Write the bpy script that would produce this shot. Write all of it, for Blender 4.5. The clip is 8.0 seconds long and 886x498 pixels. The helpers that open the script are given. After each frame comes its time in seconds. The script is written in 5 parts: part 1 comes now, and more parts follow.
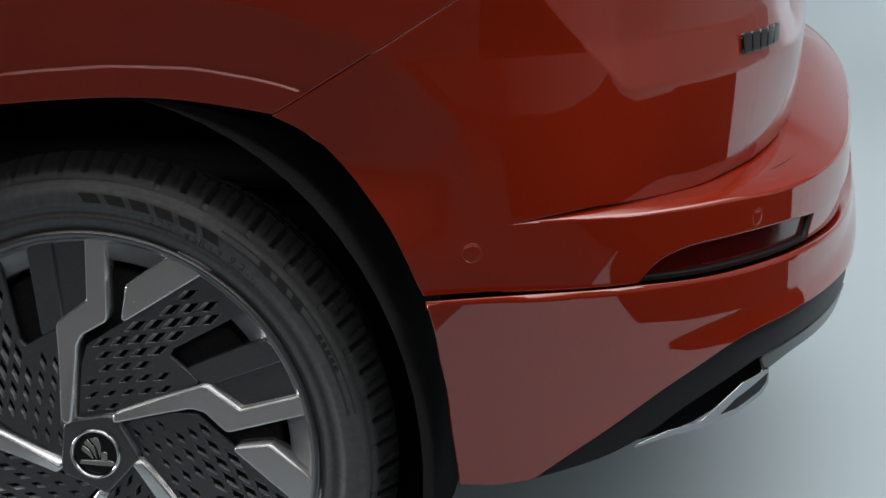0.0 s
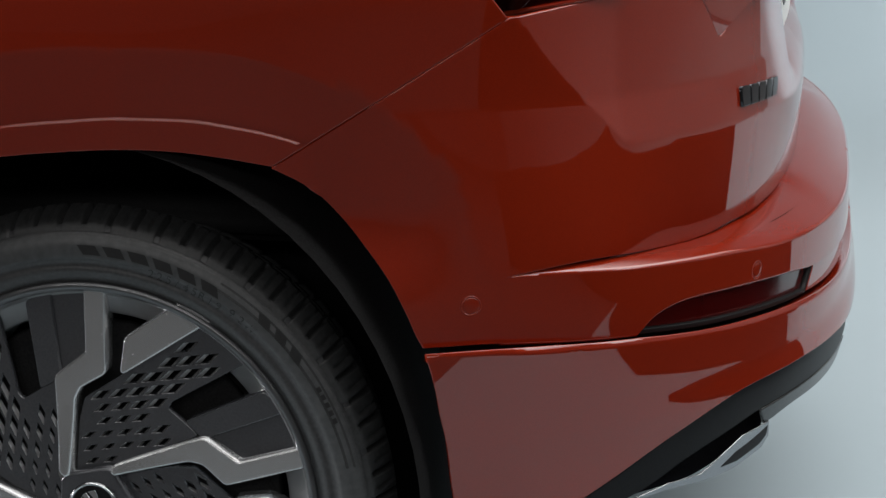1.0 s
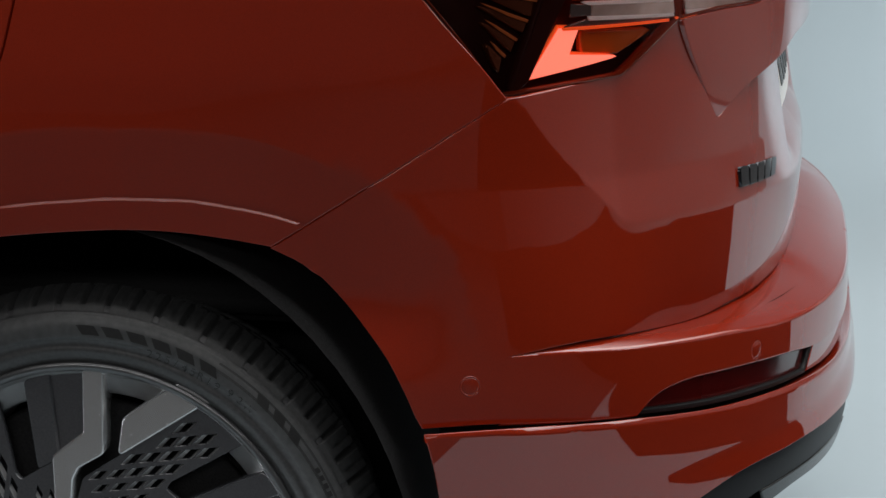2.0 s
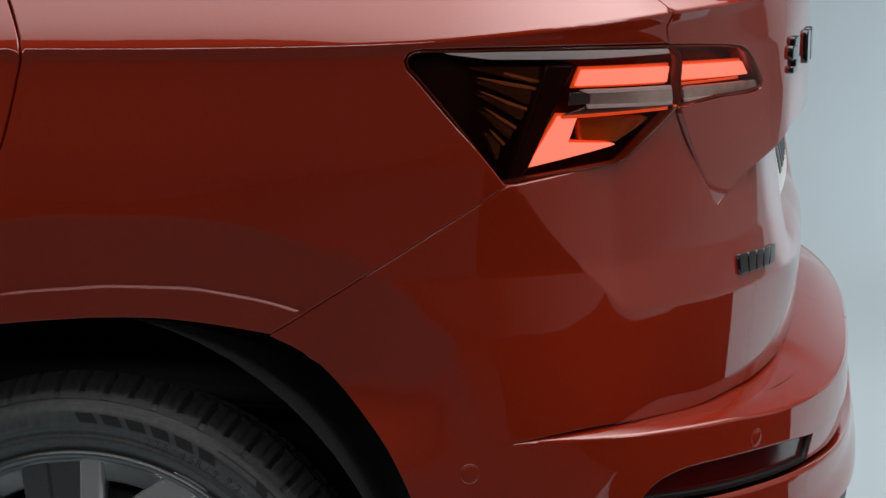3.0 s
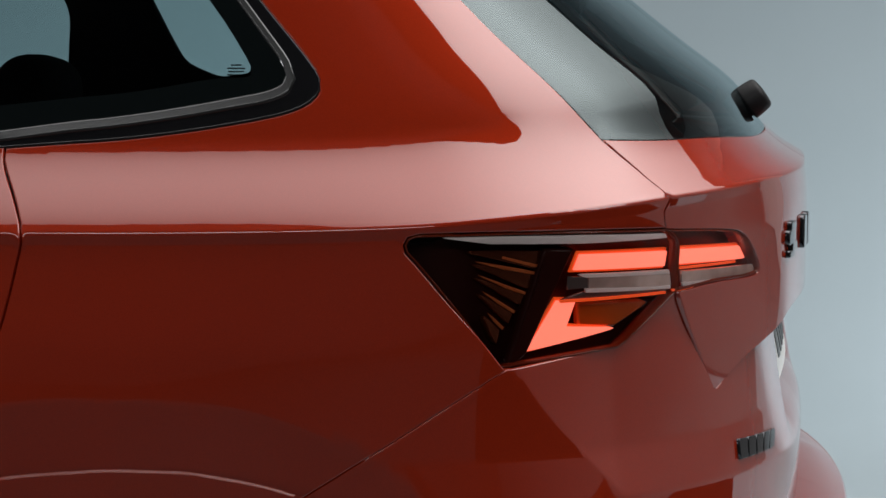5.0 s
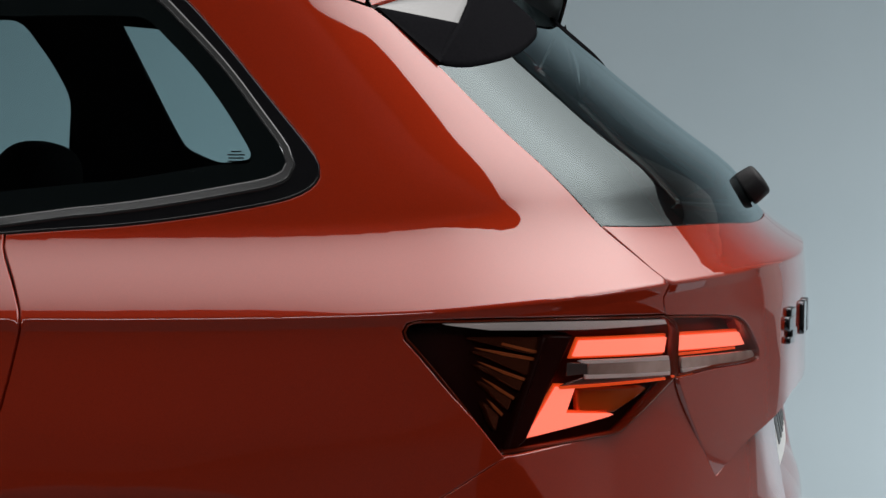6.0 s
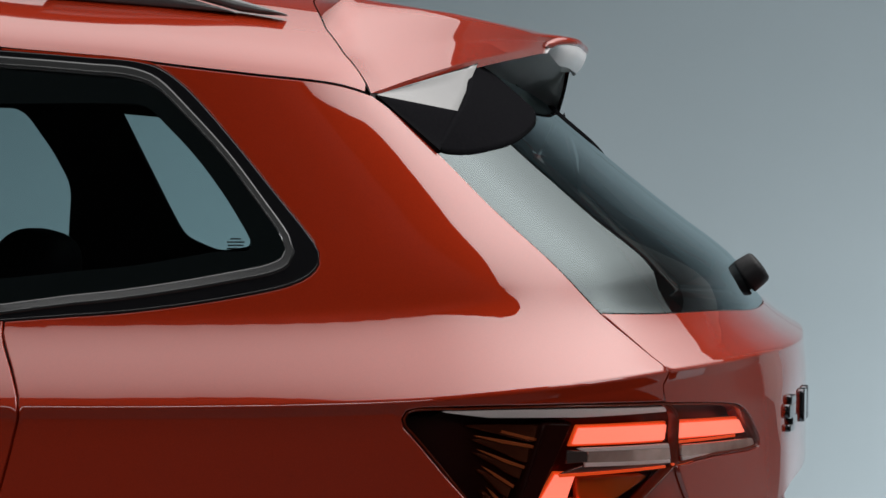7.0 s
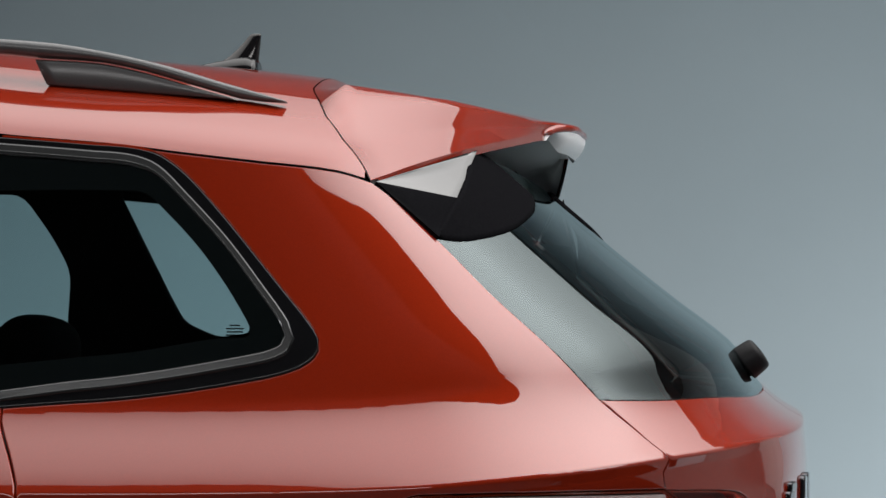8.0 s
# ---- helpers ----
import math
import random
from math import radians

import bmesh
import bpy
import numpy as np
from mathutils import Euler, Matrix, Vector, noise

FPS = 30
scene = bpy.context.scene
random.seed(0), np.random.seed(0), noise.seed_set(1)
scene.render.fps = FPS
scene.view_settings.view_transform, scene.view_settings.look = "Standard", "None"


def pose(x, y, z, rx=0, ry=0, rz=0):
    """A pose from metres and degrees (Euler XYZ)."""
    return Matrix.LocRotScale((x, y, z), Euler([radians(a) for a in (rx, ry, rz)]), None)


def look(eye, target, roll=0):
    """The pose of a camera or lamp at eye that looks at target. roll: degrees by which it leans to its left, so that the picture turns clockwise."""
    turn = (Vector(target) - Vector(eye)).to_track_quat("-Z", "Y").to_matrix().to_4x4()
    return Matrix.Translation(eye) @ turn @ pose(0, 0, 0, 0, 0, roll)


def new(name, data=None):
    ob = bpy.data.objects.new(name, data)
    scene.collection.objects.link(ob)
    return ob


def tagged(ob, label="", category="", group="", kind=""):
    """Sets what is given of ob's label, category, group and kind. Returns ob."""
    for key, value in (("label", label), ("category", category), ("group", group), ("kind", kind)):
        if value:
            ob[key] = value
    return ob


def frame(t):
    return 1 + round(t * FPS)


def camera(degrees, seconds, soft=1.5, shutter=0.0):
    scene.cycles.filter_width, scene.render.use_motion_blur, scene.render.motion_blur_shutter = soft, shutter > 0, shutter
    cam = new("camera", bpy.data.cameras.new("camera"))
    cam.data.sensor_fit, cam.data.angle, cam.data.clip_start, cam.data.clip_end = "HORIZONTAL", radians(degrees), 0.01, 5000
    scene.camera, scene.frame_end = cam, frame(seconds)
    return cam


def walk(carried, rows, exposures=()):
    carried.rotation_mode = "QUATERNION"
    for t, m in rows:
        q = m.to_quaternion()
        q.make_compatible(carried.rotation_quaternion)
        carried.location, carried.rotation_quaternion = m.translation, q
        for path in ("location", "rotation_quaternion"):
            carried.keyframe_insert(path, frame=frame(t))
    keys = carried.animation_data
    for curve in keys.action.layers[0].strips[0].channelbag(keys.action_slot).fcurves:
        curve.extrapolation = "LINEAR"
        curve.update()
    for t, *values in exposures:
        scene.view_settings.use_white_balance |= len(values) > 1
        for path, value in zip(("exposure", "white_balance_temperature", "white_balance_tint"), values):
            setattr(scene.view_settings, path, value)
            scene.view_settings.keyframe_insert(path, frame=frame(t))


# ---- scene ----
cam = camera(24.83, 8.0)
EYE = (0.748, -2.8757, 1.198)
ROWS = [  # seconds, yaw, pitch, roll: the camera stands on its tripod and tilts up
    (0.0, 10.037, -16.580, 0.0), (0.5, 10.028, -15.911, -0.007), (1.0, 10.019, -15.089, -0.016), (1.5, 10.010, -14.137, -0.027),
    (1.7, 10.006, -13.608, -0.029), (2.8, 9.985, -10.810, -0.046), (3.0, 9.982, -10.325, -0.049), (3.5, 9.972, -9.147, -0.057),
    (4.0, 9.963, -7.747, -0.063), (4.5, 9.953, -6.479, -0.071), (4.7, 9.949, -5.917, -0.074), (5.8, 9.929, -3.096, -0.086),
    (6.0, 9.925, -2.640, -0.090), (6.5, 9.915, -1.528, -0.094), (7.0, 9.906, -0.156, -0.099), (7.5, 9.897, 1.146, -0.104), (8.0, 9.888, 2.308, -0.107),
]
walk(cam, [(t, pose(*EYE, 90 + pitch, roll, yaw)) for t, yaw, pitch, roll in ROWS])

# ---- light: a dark studio, one large softbox overhead, a strip along the flank, a backdrop lamp, and unseen fill lamps added behind the camera, behind the tail and at the side wall ----
world = bpy.data.worlds.new("studio")
scene.world = world
world.use_nodes = True
world.node_tree.nodes["Background"].inputs[0].default_value = (0.62, 0.78, 1.0, 1)
world.node_tree.nodes["Background"].inputs[1].default_value = 0.03
scene.view_settings.exposure = 0.0


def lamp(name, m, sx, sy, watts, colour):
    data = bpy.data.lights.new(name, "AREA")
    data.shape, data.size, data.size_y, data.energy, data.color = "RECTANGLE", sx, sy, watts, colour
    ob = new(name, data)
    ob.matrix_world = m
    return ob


box = lamp("softbox_lamp", pose(1.0, 0.45, 4.0), 8.4, 6.1, 446, (1.0, 0.98, 0.96))
# the softbox is brightest over the tail of the car and falls off along its length
box.data.use_nodes = True
tree = box.data.node_tree
place, split, glow = (tree.nodes.new("ShaderNode" + k) for k in ("NewGeometry", "SeparateXYZ", "FloatCurve"))
tree.links.new(place.outputs["Position"], split.inputs[0])
span = tree.nodes.new("ShaderNodeMapRange")
span.inputs["From Min"].default_value, span.inputs["From Max"].default_value = -3.2, 5.2
tree.links.new(split.outputs["X"], span.inputs["Value"])
tree.links.new(span.outputs["Result"], glow.inputs["Value"])
for spot, level in ((0.0, 0.34), (0.22, 0.28), (0.45, 0.60), (0.66, 1.0), (0.82, 0.72), (1.0, 0.28)):
    if spot in (0.0, 1.0):
        glow.mapping.curves[0].points[int(spot)].location = (spot, level)
    else:
        glow.mapping.curves[0].points.new(spot, level)
glow.mapping.update()
# and across its width it is hottest in the middle
width, glow_y = tree.nodes.new("ShaderNodeMapRange"), tree.nodes.new("ShaderNodeFloatCurve")
width.inputs["From Min"].default_value, width.inputs["From Max"].default_value = -2.6, 3.5
tree.links.new(split.outputs["Y"], width.inputs["Value"])
tree.links.new(width.outputs["Result"], glow_y.inputs["Value"])
for spot, level in ((0.0, 0.42), (0.11, 0.52), (0.246, 0.92), (0.40, 1.0), (0.50, 0.94), (0.62, 0.68), (0.76, 0.46), (0.89, 0.33), (1.0, 0.28)):
    if spot in (0.0, 1.0):
        glow_y.mapping.curves[0].points[int(spot)].location = (spot, level)
    else:
        glow_y.mapping.curves[0].points.new(spot, level)
glow_y.mapping.update()
both_ways, gain = tree.nodes.new("ShaderNodeMath"), tree.nodes.new("ShaderNodeMath")
both_ways.operation = gain.operation = "MULTIPLY"
tree.links.new(glow.outputs[0], both_ways.inputs[0])
tree.links.new(glow_y.outputs[0], both_ways.inputs[1])
gain.inputs[1].default_value = 2.2
tree.links.new(both_ways.outputs[0], gain.inputs[0])
tree.links.new(gain.outputs[0], tree.nodes["Emission"].inputs["Strength"])
# unseen lamp added to brighten the side wall that the paint reflects
wash = lamp("wall_wash_lamp", look((4.9, 2.7, 5.4), (6.4, 2.7, 1.0)), 4.2, 0.5, 88, (1.0, 0.98, 0.96))
wash.data.spread = radians(105)
lamp("backdrop_lamp", look((2.5, 3.6, 1.0), (0.1, 6.6, 1.6)), 0.9, 0.8, 32, (0.95, 0.98, 1.0))
# unseen fill added to lift the flank, tyre and wheel
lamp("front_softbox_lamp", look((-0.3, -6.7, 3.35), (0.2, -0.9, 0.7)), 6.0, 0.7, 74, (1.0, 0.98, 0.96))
side = lamp("side_strip_lamp", look((-4.6, -1.32, 0.75), (0.0, -1.0, 0.40)), 0.5, 1.3, 10, (0.98, 0.99, 1.0))
side.data.spread = radians(50)
# unseen fill added to brighten the paint of the tail facets
lamp("tail_softbox_lamp", look((4.6, -1.9, 3.3), (0.7, -0.5, 0.7)), 1.1, 1.1, 20, (1.0, 0.98, 0.96))

# ---- materials ----
def material(name, colour=(0.5, 0.5, 0.5), metal=0.0, rough=0.5, coat=0.0, coat_rough=0.03, spec=0.5):
    m = bpy.data.materials.new(name)
    m.use_nodes = True
    b = m.node_tree.nodes["Principled BSDF"]
    b.inputs["Base Color"].default_value = (*colour, 1)
    b.inputs["Metallic"].default_value = metal
    b.inputs["Roughness"].default_value = rough
    b.inputs["Coat Weight"].default_value = coat
    b.inputs["Coat Roughness"].default_value = coat_rough
    b.inputs["Specular IOR Level"].default_value = spec
    return m


def node(m, kind, **inputs):
    n = m.node_tree.nodes.new(kind)
    for key, value in inputs.items():
        n.inputs[key.replace("_", " ")].default_value = value
    return n


def bsdf(m):
    return m.node_tree.nodes["Principled BSDF"]


def wire(m, a, out, b, inp):
    m.node_tree.links.new(a.outputs[out], b.inputs[inp])


def grain(m, scale, low, high, bump=0.0, detail=4.0, distance=0.001, rough=None):
    """Colour between low and high by noise in object space; bump and roughness by the same noise."""
    co = node(m, "ShaderNodeTexCoord")
    ns = node(m, "ShaderNodeTexNoise", Scale=scale, Detail=detail)
    wire(m, co, "Object", ns, "Vector")
    if low is not None:
        ramp = node(m, "ShaderNodeValToRGB")
        ramp.color_ramp.elements[0].position, ramp.color_ramp.elements[1].position = 0.3, 0.7
        ramp.color_ramp.elements[0].color, ramp.color_ramp.elements[1].color = (*low, 1), (*high, 1)
        wire(m, ns, "Fac", ramp, "Fac")
        wire(m, ramp, "Color", bsdf(m), "Base Color")
    if bump:
        bp = node(m, "ShaderNodeBump", Strength=bump, Distance=distance)
        wire(m, ns, "Fac", bp, "Height")
        wire(m, bp, "Normal", bsdf(m), "Normal")
    if rough:
        mr = node(m, "ShaderNodeMapRange")
        mr.inputs["To Min"].default_value, mr.inputs["To Max"].default_value = rough
        wire(m, ns, "Fac", mr, "Value")
        wire(m, mr, "Result", bsdf(m), "Roughness")
    return m


PAINT = material("red_metallic_paint", (0.24, 0.0158, 0.0038), 0.16, 0.50, 1.0, 0.015, 0.0)
bsdf(PAINT).inputs["Coat IOR"].default_value = 1.68
grain(PAINT, 900, (0.21, 0.0148, 0.0038), (0.25, 0.0176, 0.0046), detail=2)
BLACK = grain(material("black_grained_plastic", (0.012, 0.012, 0.013), 0, 0.42, spec=0.12), 700, (0.008, 0.008, 0.009), (0.013, 0.013, 0.014), 0.08)
GLOSS = material("gloss_black", (0.006, 0.006, 0.007), 0, 0.06)
LINER = grain(material("felt_liner", (0.006, 0.006, 0.006), 0, 0.95, spec=0.02), 400, (0.013, 0.013, 0.0135), (0.021, 0.021, 0.0215), 0.4)
RUBBER = grain(material("tyre_rubber", (0.05, 0.05, 0.051), 0, 0.5, spec=0.5), 240, (0.040, 0.041, 0.043), (0.062, 0.063, 0.065), 0.2, rough=(0.30, 0.44))
SILVER = grain(material("machined_alloy", (0.62, 0.63, 0.64), 0.85, 0.25), 400, (0.60, 0.61, 0.62), (0.66, 0.67, 0.68), rough=(0.20, 0.30))
GUN = grain(material("dark_gloss_alloy", (0.035, 0.036, 0.04), 0.5, 0.22, 1.0), 500, (0.078, 0.081, 0.090), (0.100, 0.104, 0.114))
CHROME = material("chrome", (0.75, 0.76, 0.78), 1.0, 0.08)
TRIM_MAT = material("satin_grey_trim", (0.07, 0.072, 0.074), 0.8, 0.25)
SWEEP = grain(material("pale_sweep_paper", (0.6, 0.62, 0.62), 0, 0.85), 1.2, (0.345, 0.418, 0.455), (0.36, 0.433, 0.47))
# unseen floor, walls, ceiling and board: greys set by the reflections wanted
FLOOR = grain(material("dark_studio_floor", (0.03, 0.03, 0.03), 0, 0.6), 3, (0.04, 0.04, 0.041), (0.055, 0.055, 0.056))
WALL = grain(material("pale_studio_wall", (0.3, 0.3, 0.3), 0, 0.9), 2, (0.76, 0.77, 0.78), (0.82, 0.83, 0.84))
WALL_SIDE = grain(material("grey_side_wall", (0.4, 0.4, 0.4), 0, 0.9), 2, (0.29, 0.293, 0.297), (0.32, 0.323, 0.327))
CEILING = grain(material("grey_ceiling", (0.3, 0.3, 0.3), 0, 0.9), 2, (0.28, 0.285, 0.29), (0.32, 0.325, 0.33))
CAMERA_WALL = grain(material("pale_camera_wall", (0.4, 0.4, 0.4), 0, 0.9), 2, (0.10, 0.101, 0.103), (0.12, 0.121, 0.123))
MAT = grain(material("grey_floor_board", (0.35, 0.35, 0.35), 0, 0.8), 2, (0.17, 0.172, 0.175), (0.20, 0.202, 0.205))
DARK = grain(material("black_studio_cloth", (0.01, 0.01, 0.01), 0, 0.95, spec=0.1), 5, (0.008, 0.008, 0.008), (0.013, 0.013, 0.013))


def pane(name, tint, ior=1.5, rough=0.0, gloss=(0.8, 0.8, 0.8)):
    """Thin glass: tinted see-through, with a gloss that grows at a flat angle."""
    m = bpy.data.materials.new(name)
    m.use_nodes = True
    nt = m.node_tree
    nt.nodes.remove(nt.nodes["Principled BSDF"])
    tr, gl, fr, mx = (nt.nodes.new(k) for k in ("ShaderNodeBsdfTransparent", "ShaderNodeBsdfGlossy", "ShaderNodeFresnel", "ShaderNodeMixShader"))
    tr.inputs["Color"].default_value = (*tint, 1)
    gl.inputs["Roughness"].default_value = rough
    gl.inputs["Color"].default_value = (*gloss, 1)
    fr.inputs["IOR"].default_value = ior
    nt.links.new(fr.outputs[0], mx.inputs[0])
    nt.links.new(tr.outputs[0], mx.inputs[1])
    nt.links.new(gl.outputs[0], mx.inputs[2])
    nt.links.new(mx.outputs[0], nt.nodes["Material Output"].inputs["Surface"])
    return m


def glowing(name, colour, strength):
    m = material(name, colour, 0, 0.3)
    bsdf(m).inputs["Emission Color"].default_value = (*colour, 1)
    bsdf(m).inputs["Emission Strength"].default_value = strength
    return m


GLASS = pane("tinted_side_glass", (0.80, 0.96, 0.98))
REAR_GLASS = pane("tinted_rear_glass", (0.30, 0.355, 0.355), 1.7, gloss=(0.70, 0.81, 0.83))
LENS = pane("clear_lamp_lens", (0.95, 0.88, 0.86), 1.16)
LED = glowing("lit_red_led", (1.0, 0.21, 0.14), 1.15)
# glow standing for LED light on the frames and its reflected lines
LED_SPILL = glowing("glowing_light_guide_edge", (1.0, 0.10, 0.015), 0.38)
LAMP_DARK = material("dark_red_lamp_housing", (0.022, 0.004, 0.003), 0, 0.3, spec=0.15)
LAMP_FIN = material("smoked_amber_fin", (0.10, 0.022, 0.006), 0.7, 0.2)
AMBER_MAT = material("unlit_amber_optic", (0.5, 0.095, 0.008), 0.3, 0.2)
SMOKE = grain(material("smoked_clear_optic", (0.6, 0.5, 0.46), 0.5, 0.22, 1.0), 60, (0.56, 0.45, 0.41), (0.72, 0.61, 0.57))
REFLECTOR = material("dark_red_reflector", (0.06, 0.002, 0.002), 0, 0.12)
CABIN = grain(material("black_cabin_trim", (0.006, 0.006, 0.006), 0, 0.8, spec=0.2), 300, (0.008, 0.008, 0.0085), (0.014, 0.014, 0.0145), 0.2)
PLATE = material("white_plate", (0.7, 0.7, 0.68), 0, 0.35)
INK = material("dark_print", (0.02, 0.02, 0.02), 0, 0.4)
BARREL = grain(material("grey_rim_barrel", (0.36, 0.365, 0.37), 0.6, 0.35), 60, (0.33, 0.335, 0.34), (0.39, 0.395, 0.40))
DISC = grain(material("brake_disc_steel", (0.12, 0.12, 0.12), 0.9, 0.45), 80, (0.09, 0.09, 0.09), (0.15, 0.15, 0.15))

# ---- the shape of the car's skin: u runs along the flank and round the corner, z is up ----
def smooth(a, b, v):
    k = np.clip((np.asarray(v, float) - a) / (b - a), 0, 1)
    return k * k * (3 - 2 * k)


def hermite(knots, v):
    """A monotone cubic through (place, value) knots, straight beyond them."""
    k = np.array(knots, float)
    x, y = k[:, 0], k[:, 1]
    h, d = np.diff(x), np.diff(y) / np.diff(x)
    m = np.zeros(len(x))
    m[0], m[-1] = d[0], d[-1]
    for i in range(1, len(x) - 1):
        if d[i - 1] * d[i] > 0:
            w1, w2 = 2 * h[i] + h[i - 1], h[i] + 2 * h[i - 1]
            m[i] = (w1 + w2) / (w1 / d[i - 1] + w2 / d[i])
    v = np.asarray(v, float)
    i = np.clip(np.searchsorted(x, v) - 1, 0, len(x) - 2)
    t = np.clip((v - x[i]) / h[i], 0, 1)
    out = ((1 + 2 * t) * (1 - t) ** 2 * y[i] + t * (1 - t) ** 2 * h[i] * m[i] + t * t * (3 - 2 * t) * y[i + 1] + t * t * (t - 1) * h[i] * m[i + 1])
    return out + np.minimum(v - x[0], 0) * m[0] + np.maximum(v - x[-1], 0) * m[-1]


CORNER = 2.9
_zu = np.linspace(1.03, 1.60, 400)
_ph = np.linspace(0, math.pi / 2, 4001)
_cx, _cy = np.sin(_ph) ** (2 / CORNER), np.cos(_ph) ** (2 / CORNER)
_arc = np.concatenate([[0], np.cumsum(np.hypot(np.diff(0.80 * _cx), np.diff(0.915 * _cy)))])
CENTRE = float(_arc[-1])        # u at the middle of the tail

HALF = [(0.15, 0.868), (0.35, 0.903), (0.5, 0.914), (0.75, 0.922), (0.9, 0.921), (0.97, 0.9165), (1.005, 0.9140), (1.018, 0.9136)]
LEAN_UP = [(1.03, 0.56), (1.062, 0.80), (1.082, 0.86), (1.100, 0.74), (1.112, 0.58), (1.13, 0.27), (1.40, 0.27), (1.46, 0.40), (1.53, 0.9)]
LEAN_TAIL = [(1.03, 0.56), (1.062, 0.80), (1.082, 0.82), (1.100, 0.70), (1.115, 0.565), (1.135, 0.40), (1.165, 0.28), (1.40, 0.27), (1.46, 0.40), (1.53, 0.9)]     # softer round the corner
BOXY = ((0.8, 2.9), (1.03, 3.25), (1.15, 3.5), (1.45, 3.9))      # how square the plan is at each height
TAIL_LOW = [(0.107, 0.726), (0.204, 0.766), (0.256, 0.796), (0.3, 0.818), (0.373, 0.836), (0.43, 0.84), (0.477, 0.831), (0.557, 0.83), (0.62, 0.827)]
TAIL = [(0.53, 0.748), (0.628, 0.757), (0.705, 0.761), (0.8, 0.763), (0.972, 0.7645), (1.03, 0.76)]
TAIL_UP = [(1.03, 0.76), (1.05, 0.727), (1.076, 0.699), (1.137, 0.6649), (1.231, 0.5722), (1.325, 0.4741), (1.42, 0.3642), (1.5, 0.2792)]


def half_up(zz, knots):
    """Half width above the crease, from how far the flank leans in at each height."""
    lean = hermite(knots, _zu)
    return np.interp(zz, _zu, 0.9165 - np.concatenate([[0], np.cumsum((lean[1:] + lean[:-1]) / 2 * np.diff(_zu))]))


CREST = [(-0.25, 1.0275), (-0.035, 1.0292), (0.16, 1.0330), (0.356, 1.0392), (0.443, 1.0450), (0.55, 1.0530), (0.63, 1.0596), (0.692, 1.0642), (0.752, 1.0670), (0.815, 1.0695), (0.942, 1.0745), (1.15, 1.0765), (1.46, 1.0765)]


def crest(u):
    """Height of the shoulder crease."""
    return hermite(CREST, u)


def warp(u, z):
    fade = smooth(0.88, 1.0, z) * (1 - smooth(1.1, 1.35, z))
    return z - (crest(u) - 1.03) * fade


RIDGE = [(0.492, 0.889), (0.532, 0.842), (0.582, 0.793), (0.616, 0.7622), (0.630, 0.7495), (0.637, 0.7472), (0.69, 0.744), (0.9, 0.736), (1.44, 0.712)]


def ridge(u):
    """Height of the ridge that runs from the lamp's corner round to the tail."""
    return hermite(RIDGE, u)


SWAGE = [(0.365, 0.546), (0.423, 0.547), (0.482, 0.544), (0.601, 0.539), (0.8, 0.526), (1.08, 0.507), (1.44, 0.502)]


def swell(u, z):
    """The lower bumper stands proud under its top line."""
    line = hermite(SWAGE, u)
    k, long_k = np.clip((z - line + 0.16) / 0.115, 0, 1), np.clip((z - line + 0.24) / 0.234, 0, 1)
    near = 1 - smooth(0.45, 0.56, u)
    return (0.013 * smooth(0, 1, k) * (1 - near) + 0.019 * long_k ** 1.6 * near) * (1 - smooth(line - 0.007, line + 0.002, z) * 0.35)


MOULDING = [(-0.30, 0.655), (-0.243, 0.703), (-0.16, 0.747), (-0.062, 0.771), (0.0, 0.778), (0.064, 0.783), (0.127, 0.783), (0.188, 0.776), (0.225, 0.769), (0.262, 0.758), (0.30, 0.745)]
ARC = [(20, 0.49), (38, 0.538), (43, 0.562), (48, 0.570), (54, 0.573), (60, 0.566), (67, 0.556), (73, 0.545), (83, 0.526), (97, 0.518), (130, 0.518)]


def arch_dish(u, x, z):
    """Inside an arc round the wheel arch the flank leans in, then steps out again at a moulding."""
    r, way = np.hypot(x, z - 0.335), np.degrees(np.arctan2(z - 0.335, x))
    deep = np.maximum(np.interp(way, *zip(*ARC)) - r, 0) * 0.24 * smooth(0.58, 0.70, z)
    step = 0.0042 * (1 - smooth(-0.002, 0.002, z - hermite(MOULDING, u))) * (1 - smooth(0.258, 0.264, u)) * (z > 0.6)
    return deep - step


